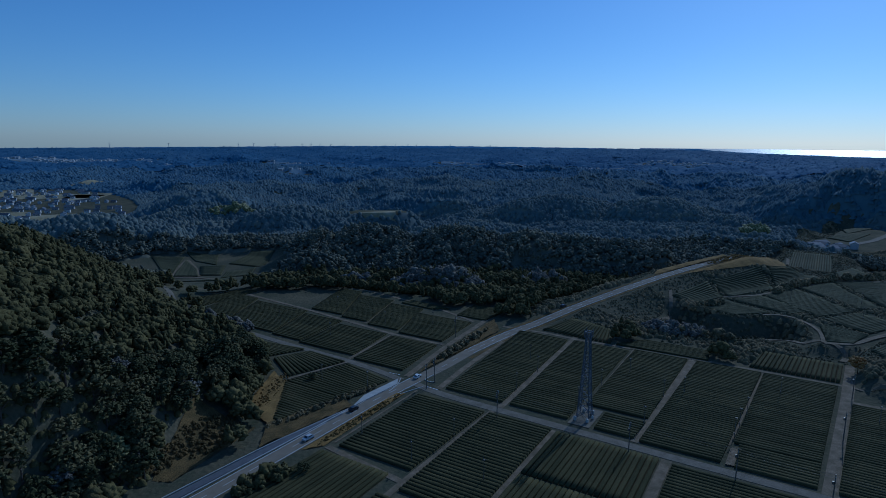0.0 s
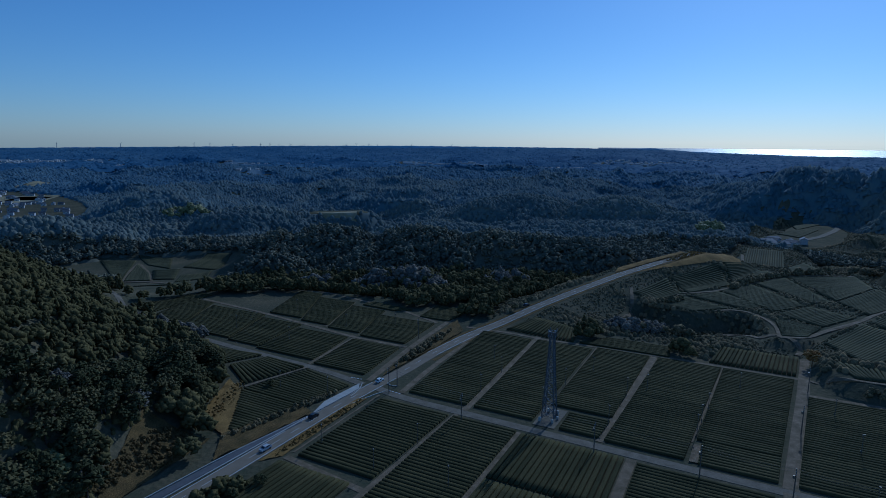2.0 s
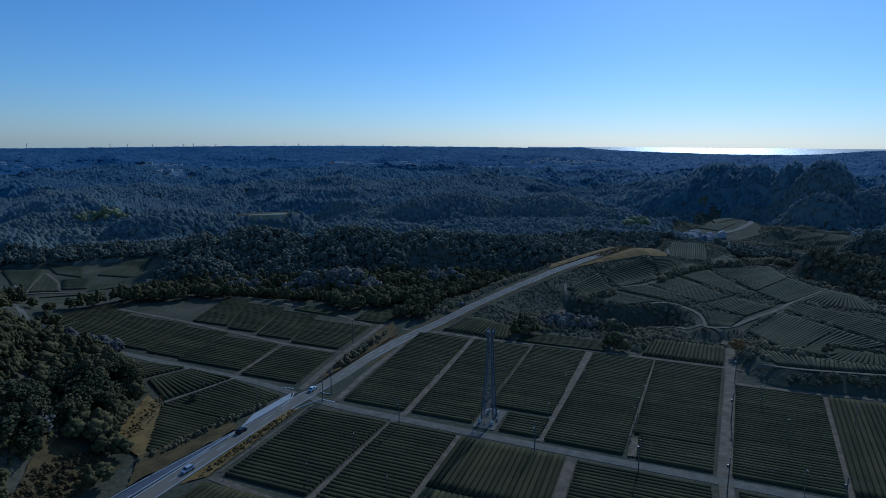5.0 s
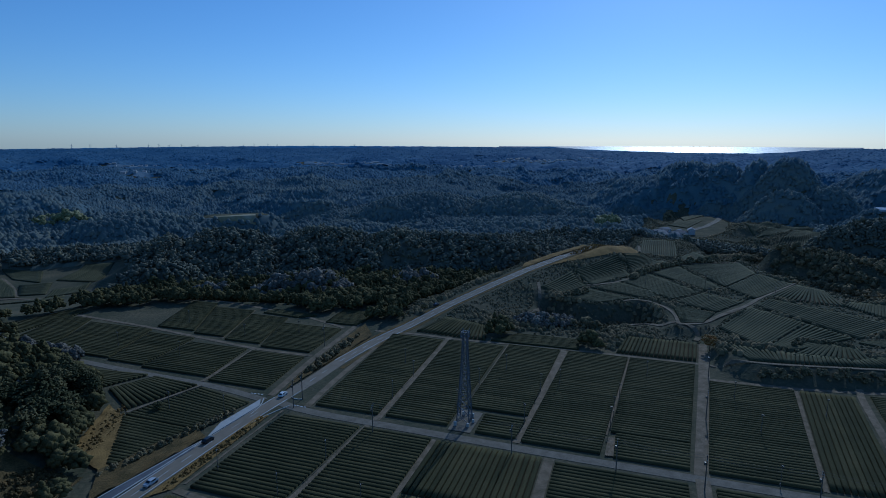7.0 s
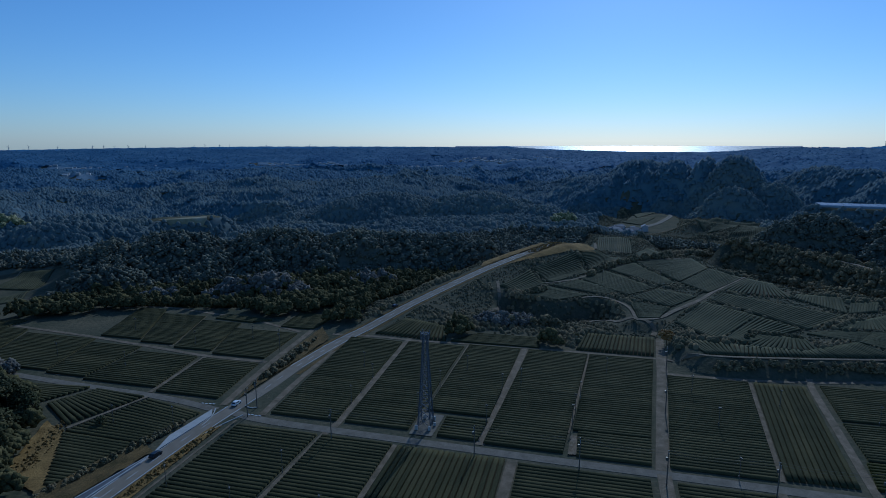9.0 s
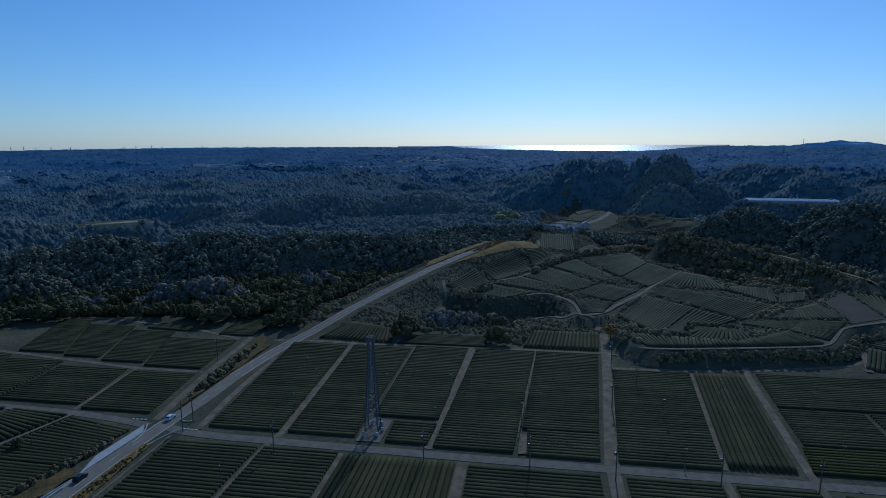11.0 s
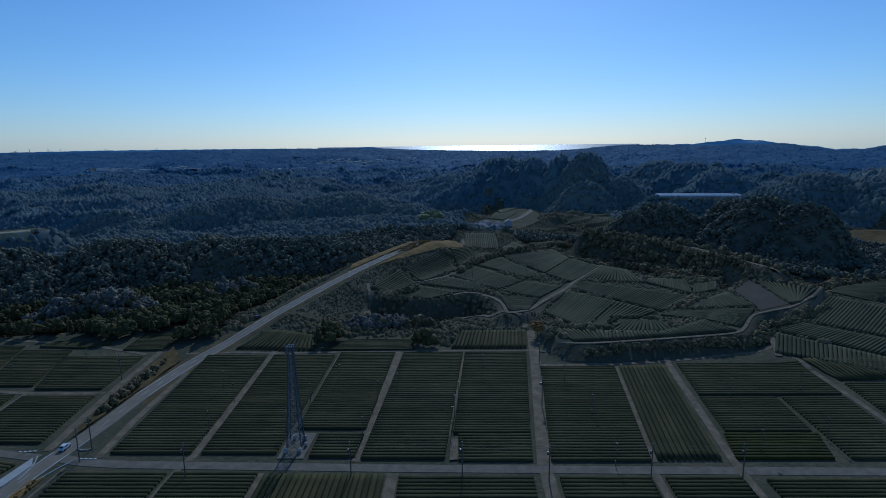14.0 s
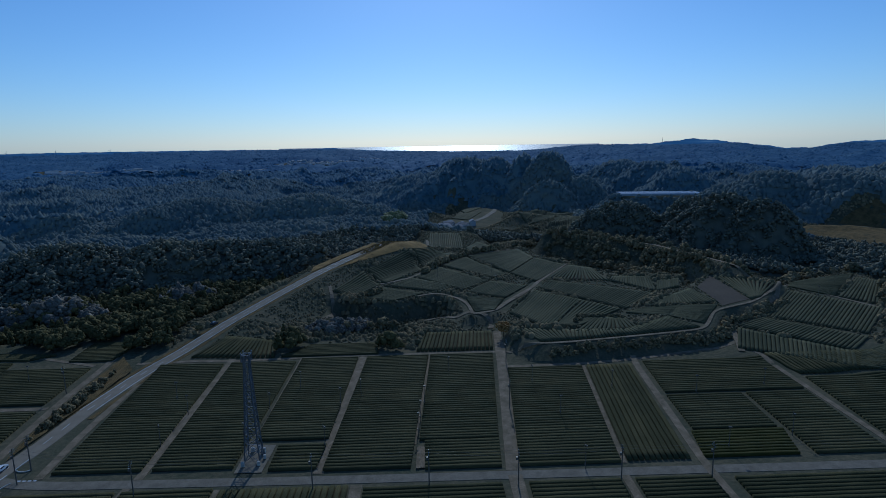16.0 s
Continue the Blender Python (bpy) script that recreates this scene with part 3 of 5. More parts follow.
ribbon("road", [uv(-43, 4), uv(-34, 0), uv(-20, -1.5), uv(60, -3.4), uv(150, -4.5), uv(290, -6)], 4.0, M_CONCRETE, CROSS, 0.1, category="lane")
ribbon("road", [uv(-45, 2), uv(-60, 5), uv(-76, 7), uv(-116, 8.5), uv(-160, 12), uv(-226, 24), uv(-260, 40)], 3.6, M_CONCRETE, CROSS, 0.1, category="lane")
for line, w in (([uv(-2, -115), uv(-2.5, -60), uv(-1, -4)], 2.2), ([uv(0, 0), uv(-2.3, 90)], 2.6), ([uv(48, 0), uv(52, 89)], 3.0), ([uv(26, 18), uv(26.5, 88)], 0.9),
                ([uv(74, 14), uv(80, 89)], 1.0), ([uv(101, -2), uv(108, 70), uv(112, 118)], 4.4), ([uv(58.8, -62), uv(59, -6)], 3.2), ([uv(23, -62), uv(23, -6)], 1.6),
                ([uv(132, 0), uv(140, 72)], 1.4), ([uv(130, -60), uv(130, -6)], 2.4), ([uv(153, -60), uv(153.5, -4), uv(161.5, 76), uv(164, 84)], 2.6),
                ([uv(212, 0), uv(214, 76), uv(211, 92)], 2.2), ([uv(-40, 87), uv(-2, 88), uv(50, 90.5), uv(80, 90.5), uv(108, 90)], 2.2), ([uv(108, 73), uv(140, 74), uv(162, 77), uv(210, 89), uv(225, 108)], 2.4),
                ([uv(-27.5, 2), uv(-29.5, 27), uv(-30, 48), uv(-31, 80)], 2.6), ([uv(-45, 6), uv(-48.2, 31), uv(-50.6, 54), uv(-52.8, 93), uv(-57, 118)], 2.8), ([(-34.1, 175.7), (-26.6, 188.4), (-16, 206), (-9.6, 216.6)], 0.8), ([uv(-78, 9), uv(-81, 46)], 1.8),
                ([uv(-52, 47), uv(-81, 47), uv(-150, 57), uv(-205, 62)], 2.4), ([uv(-57, 87), uv(-90, 100), uv(-150, 110), uv(-170, 108)], 2.2), ([uv(-105, 54), uv(-119, 100)], 1.4),
                ([uv(-34, -54), uv(-2, -58), uv(30, -64)], 2.4), ([uv(100.5, -62), uv(101, -4)], 4.0), ([uv(-126, 14), uv(-124, 50)], 1.2)):
    ribbon("track", line, w, M_DIRT, GREY, 0.12)
TERRACE_TRACKS = [
    ([(177, 264), (188, 261), (208, 273), (235, 286), (251, 297), (272, 308), (307, 326)], 2.6),
    ([(177, 264), (186, 281), (188, 294), (186, 308), (178, 311), (169, 308)], 1.8),
    ([(145, 331), (165, 347), (166, 336), (159, 331)], 2.2),
    ([(167, 347), (188, 349), (224, 369), (267, 393), (311, 387)], 1.8),
    ([(248, 419), (277, 469)], 2.2),
    ([(163, 221), (167, 213.5), (175, 208), (186, 203), (208, 194.5), (229, 186.7), (243, 182), (260, 190), (271, 196), (281, 196), (302, 194), (338, 202), (359, 210)], 1.7),
    ([(158, 279), (170, 281), (173, 275), (184, 256), (177, 250)], 2.6),
    ([(371, 397), (374, 363), (373, 339), (373, 307), (359, 257), (350, 225), (364, 213)], 3.0),
    ([(364, 213), (370, 207), (361, 181), (355, 155)], 2.4),
    ([(240, 163), (252, 172), (264, 182)], 2.6),
    ([(364, 213), (331, 197), (308, 191)], 2.0),
    ([(137, 348), (128, 321), (119, 313)], 2.0)]
VALE_TRACKS = [
    ([(-210, 449), (-218, 474), (-226, 516), (-203, 479), (-189, 450)], 2.4), ([(-199, 474), (-184, 493)], 2.0), ([(-179, 500), (-179, 547)], 1.8),
    ([(-172, 500), (-149, 483)], 1.6), ([(-210, 446), (-189, 448), (-173, 439), (-149, 446), (-129, 452)], 2.6)]
for line, w in TERRACE_TRACKS + [([(-62, 226.5), (-41, 245.5)], 1.3)] + VALE_TRACKS:
    ribbon("track", line, w, M_DIRT, "pale earth track winding between terraced fields", 0.35)
ribbon("road", [(388, 588), (415, 601), (463, 633), (505, 670), (540, 706), (550, 735), (530, 760)], 7.0, M_CONCRETE, "pale concrete road through a hamlet", 0.4, category="road")


def patch(name, corners, mat, label, category, lift=0.08, ripple=0.0, kind="structure", n=14):
    """A piece of ground cover lying on the terrain."""
    c = [np.array(p, float) for p in corners]
    OPEN.append([tuple(p) for p in c])
    s = np.linspace(0, 1, n)
    gu, gv = np.meshgrid(s, s)
    xy = ((1 - gu) * (1 - gv))[..., None] * c[0] + (gu * (1 - gv))[..., None] * c[1] + (gu * gv)[..., None] * c[2] + ((1 - gu) * gv)[..., None] * c[3]
    z = hz(xy[..., 0], xy[..., 1]) + lift + ripple * rng.uniform(0, 1, xy.shape[:2])
    return tagged(new(name, mesh_of(name, np.concatenate([xy, z[..., None]], -1).reshape(-1, 3).tolist(), grid_faces(n, n), mat, True)), label, category, kind=kind)


TAN = "dry tan grass on a mown bank"
patch("grass_bank", [(-61.9, 222.2), (-56.4, 184.6), (-71.1, 201.2), (-69.8, 234.0)], M_GRASS, TAN, "grass bank", 0.3, 0.5)
patch("grass_bank", [uv(-39.3, -60), uv(-38.9, -10), uv(-36, -8), uv(-35, -54)], M_GRASS, "rust-brown dry grass beside the road", "grass bank", 0.08, 0.35)
patch("grass_bank", [(136, 374), (200, 412), (196, 424), (150, 400)], M_GRASS, TAN, "grass bank", 0.4, 0.5)
patch("grass_bank", [(150, 370), (206, 403), (250, 436), (240, 404)], M_GRASS, "rust-brown dry grass on the road embankment", "grass bank", 0.4, 0.5)
patch("verge", [uv(-51.5, -66), uv(-45.6, -28), uv(-54, -23), uv(-61, -54)], M_VERGE, "weedy verge of brown bushes beside the road", "verge", 0.1, 0.9)
patch("verge", [uv(-42.5, 12), uv(-38.5, 80), uv(-50, 96), uv(-46.5, 34)], M_VERGE, "weedy bank of brown bushes beside the road", "verge", 0.1, 1.0)
patch("verge", [uv(-62, -95), uv(-57.5, -92), (-62, 185), (-84, 190)], M_VERGE, "weedy terrace below the wooded hill", "verge", 0.1, 0.5)
patch("fallow_field", [(307, 229), (339, 242), (306, 198), (284, 199)], M_FALLOW, "bare brown fallow field", "field", 0.2)
patch("fallow_field", [(439, 495), (456, 475), (444, 420), (432, 470)], M_FALLOW, "bare brown fallow field", "field", 0.3)
patch("concrete_slope", [(-32.5, 200.9), (-17.6, 222), (-17.8, 227.2), (-29.4, 211.2)], M_PALE, "pale concrete slope at the junction", "retaining slope", 0.45)
patch("rubble_patch", [(85, 164), (87.5, 163), (93.5, 173), (91.5, 174)], M_DIRT, "pale rubble and weeds at a field corner", "rubble", 0.2, 0.4)
patch("grass_bank", [(585, 318), (690, 292), (690, 215), (560, 235)], M_VERGE, "brown dry grassland in a valley", "grass bank", 0.4, 0.5)
for quad in ([(-1010, 1380), (-830, 1440), (-860, 1560), (-1060, 1500)], [(-1150, 2050), (-1100, 1680), (-1010, 1700), (-1040, 2080)], [(-700, 960), (-610, 1010), (-700, 1130), (-790, 1070)],
             [(-620, 1700), (-420, 1740), (-400, 1690), (-560, 1650)], [(-1000, 3120), (-600, 3200), (-600, 3120), (-950, 3060)], [(650, 3100), (1000, 3080), (1010, 3010), (700, 3040)],
             [(-939, 1516), (-856, 1523), (-838, 1365), (-900, 1370)], [(-1125, 1990), (-1090, 2238), (-1040, 2200), (-1050, 1960)], [(-860, 1130), (-800, 1150), (-745, 1040), (-780, 1000)], [(-1177, 1580), (-1153, 1677), (-1039, 1508), (-1067, 1429)],
             [(-540, 1760), (-500, 1850), (-440, 1840), (-450, 1720)],
             [(-116, 775), (-64, 790), (-62, 772), (-100, 764)]):
    patch("stubble_field", quad, M_PADDY, "pale winter stubble fields on the valley floor", "field", 0.5)

# ---- lattice tower ----
def beam_mesh():
    bm = bmesh.new()
    bmesh.ops.create_cube(bm, size=1)
    bmesh.ops.bevel(bm, geom=bm.edges, offset=0.12, segments=1, affect="EDGES")
    me = bpy.data.meshes.new("beam")
    bm.to_mesh(me)
    bm.free()
    me.materials.append(M_STEEL)
    return me


BEAM = beam_mesh()


def strut(name, p, q, thick, parent, data=None):
    p, q = Vector(p), Vector(q)
    ob = new(name, data or BEAM)
    ob.parent = parent
    ob.matrix_basis = Matrix.Translation((p + q) / 2) @ (q - p).to_track_quat("Z", "Y").to_matrix().to_4x4() @ Matrix.Diagonal((thick, thick, (q - p).length, 1))
    return ob


def lattice_tower(x, y, turn, height=31.0, base=4.3, tip=1.5):
    t = new("lattice_tower")
    t.matrix_basis = pose(x, y, float(hz(x, y)) + 0.3, 0, 0, turn)
    tagged(t, "tall blue-grey steel lattice tower on a concrete pad", "tower")
    half = lambda z: (base + (tip - base) * min(1, z / (height * 0.86)) ** 0.85) / 2
    corner = [(-1, -1), (1, -1), (1, 1), (-1, 1)]
    levels = [0]
    while levels[-1] < height - 2:
        levels.append(levels[-1] + max(1.9, half(levels[-1]) * 1.45))
    levels[-1] = height
    at = lambda k, z: (corner[k % 4][0] * half(z), corner[k % 4][1] * half(z), z)
    for k in range(4):
        for z0, z1 in zip(levels[::3], levels[3::3] + [height]):
            if z1 > z0:
                strut("leg", at(k, z0), at(k, z1), 0.30, t)
    for z0, z1 in zip(levels, levels[1:]):
        for k in range(4):
            strut("diagonal_brace", at(k, z0), at(k + 1, z1), 0.13, t)
            strut("diagonal_brace", at(k + 1, z0), at(k, z1), 0.13, t)
            strut("horizontal_brace", at(k, z1), at(k + 1, z1), 0.13, t)
    for z in (height, height - 1.6):
        for k in range(4):
            p, q = at(k, z), at(k + 1, z)
            strut("platform_rail", (p[0] * 1.5, p[1] * 1.5, z), (q[0] * 1.5, q[1] * 1.5, z), 0.16, t)
    for k in range(4):
        p = at(k, height)
        strut("antenna", (p[0] * 1.5, p[1] * 1.5, height - 2.0), (p[0] * 1.5, p[1] * 1.5, height + 0.8), 0.28, t)
    return t


patch("concrete_pad", [uv(25, 1.5), uv(32.5, 1.5), uv(33, 16.5), uv(25, 17)], M_CONCRETE, "grey concrete pad under the lattice tower", "pad", 0.2)
lattice_tower(*uv(28.5, 9), -31)


def cabinet(u0, v0, sx, sy, sz):
    x, y = uv(u0, v0)
    c = new("equipment_cabinet")
    c.matrix_basis = pose(x, y, float(hz(x, y)) + 0.22, 0, 0, -31)
    tagged(c, "small pale metal equipment cabinet on the concrete pad", "cabinet", "cabinets under the tower")
    for name, size, at, mat in (("body", (sx, sy, sz), (0, 0, sz / 2), M_PALE), ("door", (sx * 0.8, 0.04, sz * 0.8), (0, -sy / 2 - 0.02, sz / 2), M_PALE), ("plinth", (sx + 0.2, sy + 0.2, 0.12), (0, 0, 0.03), M_CONCRETE)):
        bm = bmesh.new()
        bmesh.ops.create_cube(bm, size=1, matrix=Matrix.Translation(at) @ Matrix.Diagonal((*size, 1)))
        me = bpy.data.meshes.new(name)
        bm.to_mesh(me)
        bm.free()
        me.materials.append(mat)
        new(name, me).parent = c


for spec in ((26.6, 4.5, 0.9, 0.6, 1.5), (30.8, 5.0, 0.8, 0.6, 1.3), (27.2, 12.6, 0.9, 0.6, 1.4), (30.4, 12.0, 1.2, 0.7, 1.6), (28.6, 14.2, 0.7, 0.5, 1.1), (31.6, 8.6, 0.7, 0.5, 1.2)):
    cabinet(*spec)

# ---- woods ----
OCTA_V = np.array([(1, 0, 0), (-1, 0, 0), (0, 1, 0), (0, -1, 0), (0, 0, 1), (0, 0, -1)], float)
OCTA_F = np.array([(0, 2, 4), (2, 1, 4), (1, 3, 4), (3, 0, 4), (2, 0, 5), (1, 2, 5), (3, 1, 5), (0, 3, 5)])


def turned(g):
    q, _ = np.linalg.qr(g.normal(size=(3, 3)))
    return q


def crown_shapes(count, seed, tufts, pointed):
    """Crowns of one unit's radius, each a heap of leafy tufts; some are conifers, narrow and pointed."""
    g = np.random.default_rng(seed)
    out = []
    for n in range(count):
        vs, fs = [], []
        tall = pointed and n % 4 == 3
        for k in range(tufts):
            up = 1 - 1.15 * (k + 0.5) / tufts
            az, r = k * 2.4 + g.uniform(-0.4, 0.4), math.sqrt(1 - up * up) * g.uniform(0.55, 0.8)
            size = (0.42 + 0.9 / math.sqrt(tufts) * 0.62) * g.uniform(0.75, 1.15)
            v = (OCTA_V * g.uniform(0.65, 1.35, (6, 1))) @ turned(g) * size * (1, 1, 0.8)
            c = np.array((math.cos(az) * r, math.sin(az) * r, up * 0.9))
            if tall:
                c = np.array((math.cos(az) * 0.5 * (1.05 - up) * 0.7, math.sin(az) * 0.5 * (1.05 - up) * 0.7, up * 1.35 + 0.25))
                v = v * (1.0 - 0.45 * max(up, 0)) * (0.72, 0.72, 1.0)
            vs.append(v + c)
            fs.append(OCTA_F + 6 * k)
        out.append((np.concatenate(vs), np.concatenate(fs)))
    return out


def far_crowns(count, seed, tip):
    """Uneven five-sided leafy domes for trees far off, plain tips beyond those."""
    g = np.random.default_rng(seed)
    out = []
    for n in range(count):
        az = np.arange(5) * 1.2566 + g.uniform(-0.3, 0.3, 5)
        r0, r1 = g.uniform(0.8, 1.2, 5), g.uniform(0.5, 0.8, 5)
        peak = (1.0, 0.9, 1.35, 1.1)[n % 4]
        low = np.stack([np.cos(az) * r0, np.sin(az) * r0, g.uniform(-0.9, -0.5, 5)], -1)
        mid = np.stack([np.cos(az + 0.5) * r1, np.sin(az + 0.5) * r1, g.uniform(0.2, 0.5, 5)], -1)
        if tip:
            out.append((np.concatenate([low, [(g.uniform(-0.2, 0.2), g.uniform(-0.2, 0.2), g.uniform(0.8, 1.2) * peak)]]), np.array([(k, (k + 1) % 5, 5) for k in range(5)])))
            continue
        f = []
        for k in range(5):
            j = (k + 1) % 5
            f += [(k, j, 5 + k), (j, 5 + j, 5 + k), (5 + k, 5 + j, 10)]
        out.append((np.concatenate([low, mid, [(g.uniform(-0.2, 0.2), g.uniform(-0.2, 0.2), g.uniform(0.75, 0.95) * peak)]]), np.array(f)))
    return out


TUFTS = (16, 7)


def woods(name, x, y, size, mat, label, seed, far, lift=1.15):
    g = np.random.default_rng(seed)
    vs, fs, base = [], [], 0
    pick = g.integers(0, 8, len(x))
    for k, (v, f) in enumerate(crown_shapes(8, seed, TUFTS[far], lift > 1) if far < 2 else far_crowns(8, seed, far > 2)):
        m = pick == k
        n = int(m.sum())
        if not n:
            continue
        turn, s = g.uniform(0, 6.283, n)[:, None], size[m][:, None]
        c, d = np.cos(turn), np.sin(turn)
        px = (v[:, 0] * c - v[:, 1] * d) * s + x[m][:, None]
        py = (v[:, 0] * d + v[:, 1] * c) * s + y[m][:, None]
        pz = v[:, 2] * s * g.uniform(*((0.85, 1.4), (0.85, 1.25), (0.7, 1.0), (0.6, 0.9), (0.5, 0.75), (0.3, 0.5))[far], (n, 1)) + (hz(x[m], y[m]) + size[m] * lift)[:, None]
        vs.append(np.stack([px, py, pz], -1).reshape(-1, 3))
        fs.append((f[None] + (np.arange(n) * len(v))[:, None, None]).reshape(-1, 3) + base)
        base += n * len(v)
    me = bpy.data.meshes.new(name)
    me.from_pydata(np.concatenate(vs), [], np.concatenate(fs))
    me.materials.append(mat)
    me.polygons.foreach_set("use_smooth", [True] * len(me.polygons))
    return tagged(new(name, me), label, "woodland", kind="stuff")


def scatter(r0, r1, step, seed, az0=-46, az1=76):
    g = np.random.default_rng(seed)
    area = math.radians(az1 - az0) / 2 * (r1 * r1 - r0 * r0)
    n = int(area / step ** 2)
    r = np.sqrt(g.uniform(r0 * r0, r1 * r1, n))
    az = np.radians(g.uniform(az0, az1, n))
    return r * np.sin(az), r * np.cos(az)


PLATEAU = [uv(-58, -170), uv(-58, -62), uv(-110, -8), uv(-215, 30), uv(-200, 75), uv(-150, 112), uv(-30, 100), uv(60, 95), uv(215, 90), uv(270, 100), uv(270, -130)]
OPEN.append(PLATEAU)
OPEN.append([(-270, 535), (-150, 548), (-125, 470), (-122, 400), (-156, 346), (-195, 410)])


def wooded(x, y):
    free = np.zeros(len(x), bool)
    for poly in OPEN:
        px, py = [p[0] for p in poly], [p[1] for p in poly]
        near = np.flatnonzero((x > min(px)) & (x < max(px)) & (y > min(py)) & (y < max(py)))
        free[near] |= inside(x[near], y[near], poly)
    return ~free


SCRUB = [(40, 300), (95, 288), (140, 240), (150, 205), (180, 180), (230, 150), (240, 100), (420, 140), (442, 208), (404, 232), (388, 340), (385, 400), (345, 460), (310, 530), (240, 470), (150, 420), (110, 380), (60, 340)]
HAMLET_GROUND = [(405, 480), (450, 440), (520, 500), (548, 590), (538, 660), (548, 715), (545, 790), (520, 800), (470, 745), (380, 640), (350, 560)]
EAST_GRASS = [(560, 300), (600, 330), (690, 300), (700, 200), (560, 180), (540, 240)]
GROVE = [uv(-60.5, -150), uv(-62, -96), (-86, 166), (-82, 190), (-79, 206), (-73, 233), (-79, 247), (-88, 250), (-94, 225), (-100, 195), (-108, 165), uv(-82, -150)]


def scrubby(x, y):
    """Ground that bears low scrub and no wood."""
    return inside(x, y, SCRUB) | inside(x, y, HAMLET_GROUND) | inside(x, y, EAST_GRASS)


for cx, cy, a0, b0, turn, level in VALES:
    c, s = math.cos(math.radians(turn)), math.sin(math.radians(turn))
    ring = [(math.cos(k * 0.3142) * a0 * 0.93, math.sin(k * 0.3142) * b0 * 0.93) for k in range(20)]
    OPEN.append([(cx + p * c - q * s, cy + p * s + q * c) for p, q in ring])

OPEN.append([uv(-62, -92), (-86, 168), (-82, 190), (-63, 184)])
# towns on the far plain: x, y, half length, half width, heading
TOWNS = [(-1850, 3060, 420, 130, 5), (-1150, 2950, 330, 70, 8), (-760, 3290, 260, 60, 4), (250, 3150, 330, 80, -5), (760, 2900, 260, 60, 5), (1250, 3250, 300, 70, -20), (1700, 3500, 240, 60, -25), (-600, 2150, 130, 36, 10)]
for cx, cy, a0, b0, turn in TOWNS:
    c, s = math.cos(math.radians(turn)), math.sin(math.radians(turn))
    ring = [(math.cos(k * 0.3142) * a0, math.sin(k * 0.3142) * b0 * (1 + 0.3 * math.sin(k * 2.1))) for k in range(20)]
    OPEN.append([(cx + p * c - q * s, cy + p * s + q * c) for p, q in ring])
# nearest first; from the second on, the leaf colour carries painted haze
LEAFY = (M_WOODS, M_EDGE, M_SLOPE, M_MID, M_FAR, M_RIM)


def canopy(r0, r1, step, mat, seed):
    """The closed lower layer of leaves that the crowns of a wood stand out of."""
    n, azs = max(8, int(math.log(r1 / r0) / 0.009)), np.arange(-46, 76, 0.3)
    x, y, z = sheet(azs, np.geomspace(r0, r1, n))
    rough = np.random.default_rng(seed).uniform(-0.25, 0.25, x.shape)
    free = ~wooded(x.ravel(), y.ravel()) | scrubby(x.ravel(), y.ravel())
    z = z + np.where(free.reshape(x.shape), -1.5, step * (0.42 + rough))
    faces = [f for f in grid_faces(n, len(azs)) if not (free[f[0]] and free[f[1]] and free[f[2]] and free[f[3]])]
    ob = new("woodland_canopy", mesh_of("woodland_canopy", np.stack([x, y, z], -1).reshape(-1, 3).tolist(), faces, mat, True))
    return tagged(ob, "closed canopy of dark evergreen woodland on the hills", "woodland", kind="stuff")


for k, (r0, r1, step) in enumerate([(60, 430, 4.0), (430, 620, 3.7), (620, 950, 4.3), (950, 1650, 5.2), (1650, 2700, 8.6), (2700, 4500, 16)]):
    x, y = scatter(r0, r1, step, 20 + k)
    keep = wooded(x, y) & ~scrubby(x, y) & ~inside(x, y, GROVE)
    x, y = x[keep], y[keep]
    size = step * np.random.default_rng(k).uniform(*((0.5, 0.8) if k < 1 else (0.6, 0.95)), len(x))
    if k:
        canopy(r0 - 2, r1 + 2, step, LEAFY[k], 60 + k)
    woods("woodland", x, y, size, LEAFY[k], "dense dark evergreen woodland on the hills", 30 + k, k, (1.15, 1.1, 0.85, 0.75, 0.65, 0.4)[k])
x, y = scatter(250, 980, 1.9, 91, 5, 76)
keep = scrubby(x, y)
x, y = x[keep], y[keep]
keep = wooded(x, y)
x, y = x[keep], y[keep]
g = np.random.default_rng(92)
tall = 0.5 + 0.9 * np.clip(np.sin(x / 13) * np.sin(y / 11) + 0.3, 0, 1)
woods("scrub", x, y, g.uniform(0.85, 1.5, len(x)) * tall, M_SHRUB, "low brown and green scrub on rough ground", 93, 2, 0.5)
x, y = scatter(50, 300, 1.9, 94, -75, 0)
keep = inside(x, y, GROVE)
x, y = x[keep], y[keep]
woods("undergrowth", x, y, g.uniform(0.7, 1.5, len(x)), M_WOODS, "dark undergrowth below the trees of the wooded hill", 95, 2, 0.6)


def clump(name, cx, cy, a0, b0, turn, step, low, high, mat, label, seed):
    """A stand of plants of one kind inside an ellipse."""
    g = np.random.default_rng(seed)
    n = int(3.14 * a0 * b0 / step ** 2)
    r, az = np.sqrt(g.uniform(0, 1, n)), g.uniform(0, 6.283, n)
    p, q = r * np.cos(az) * a0, r * np.sin(az) * b0
    c, s = math.cos(math.radians(turn)), math.sin(math.radians(turn))
    return woods(name, cx + p * c - q * s, cy + p * s + q * c, g.uniform(low, high, n) * (1.15 - 0.4 * r), mat, label, seed, 0, 0.75)


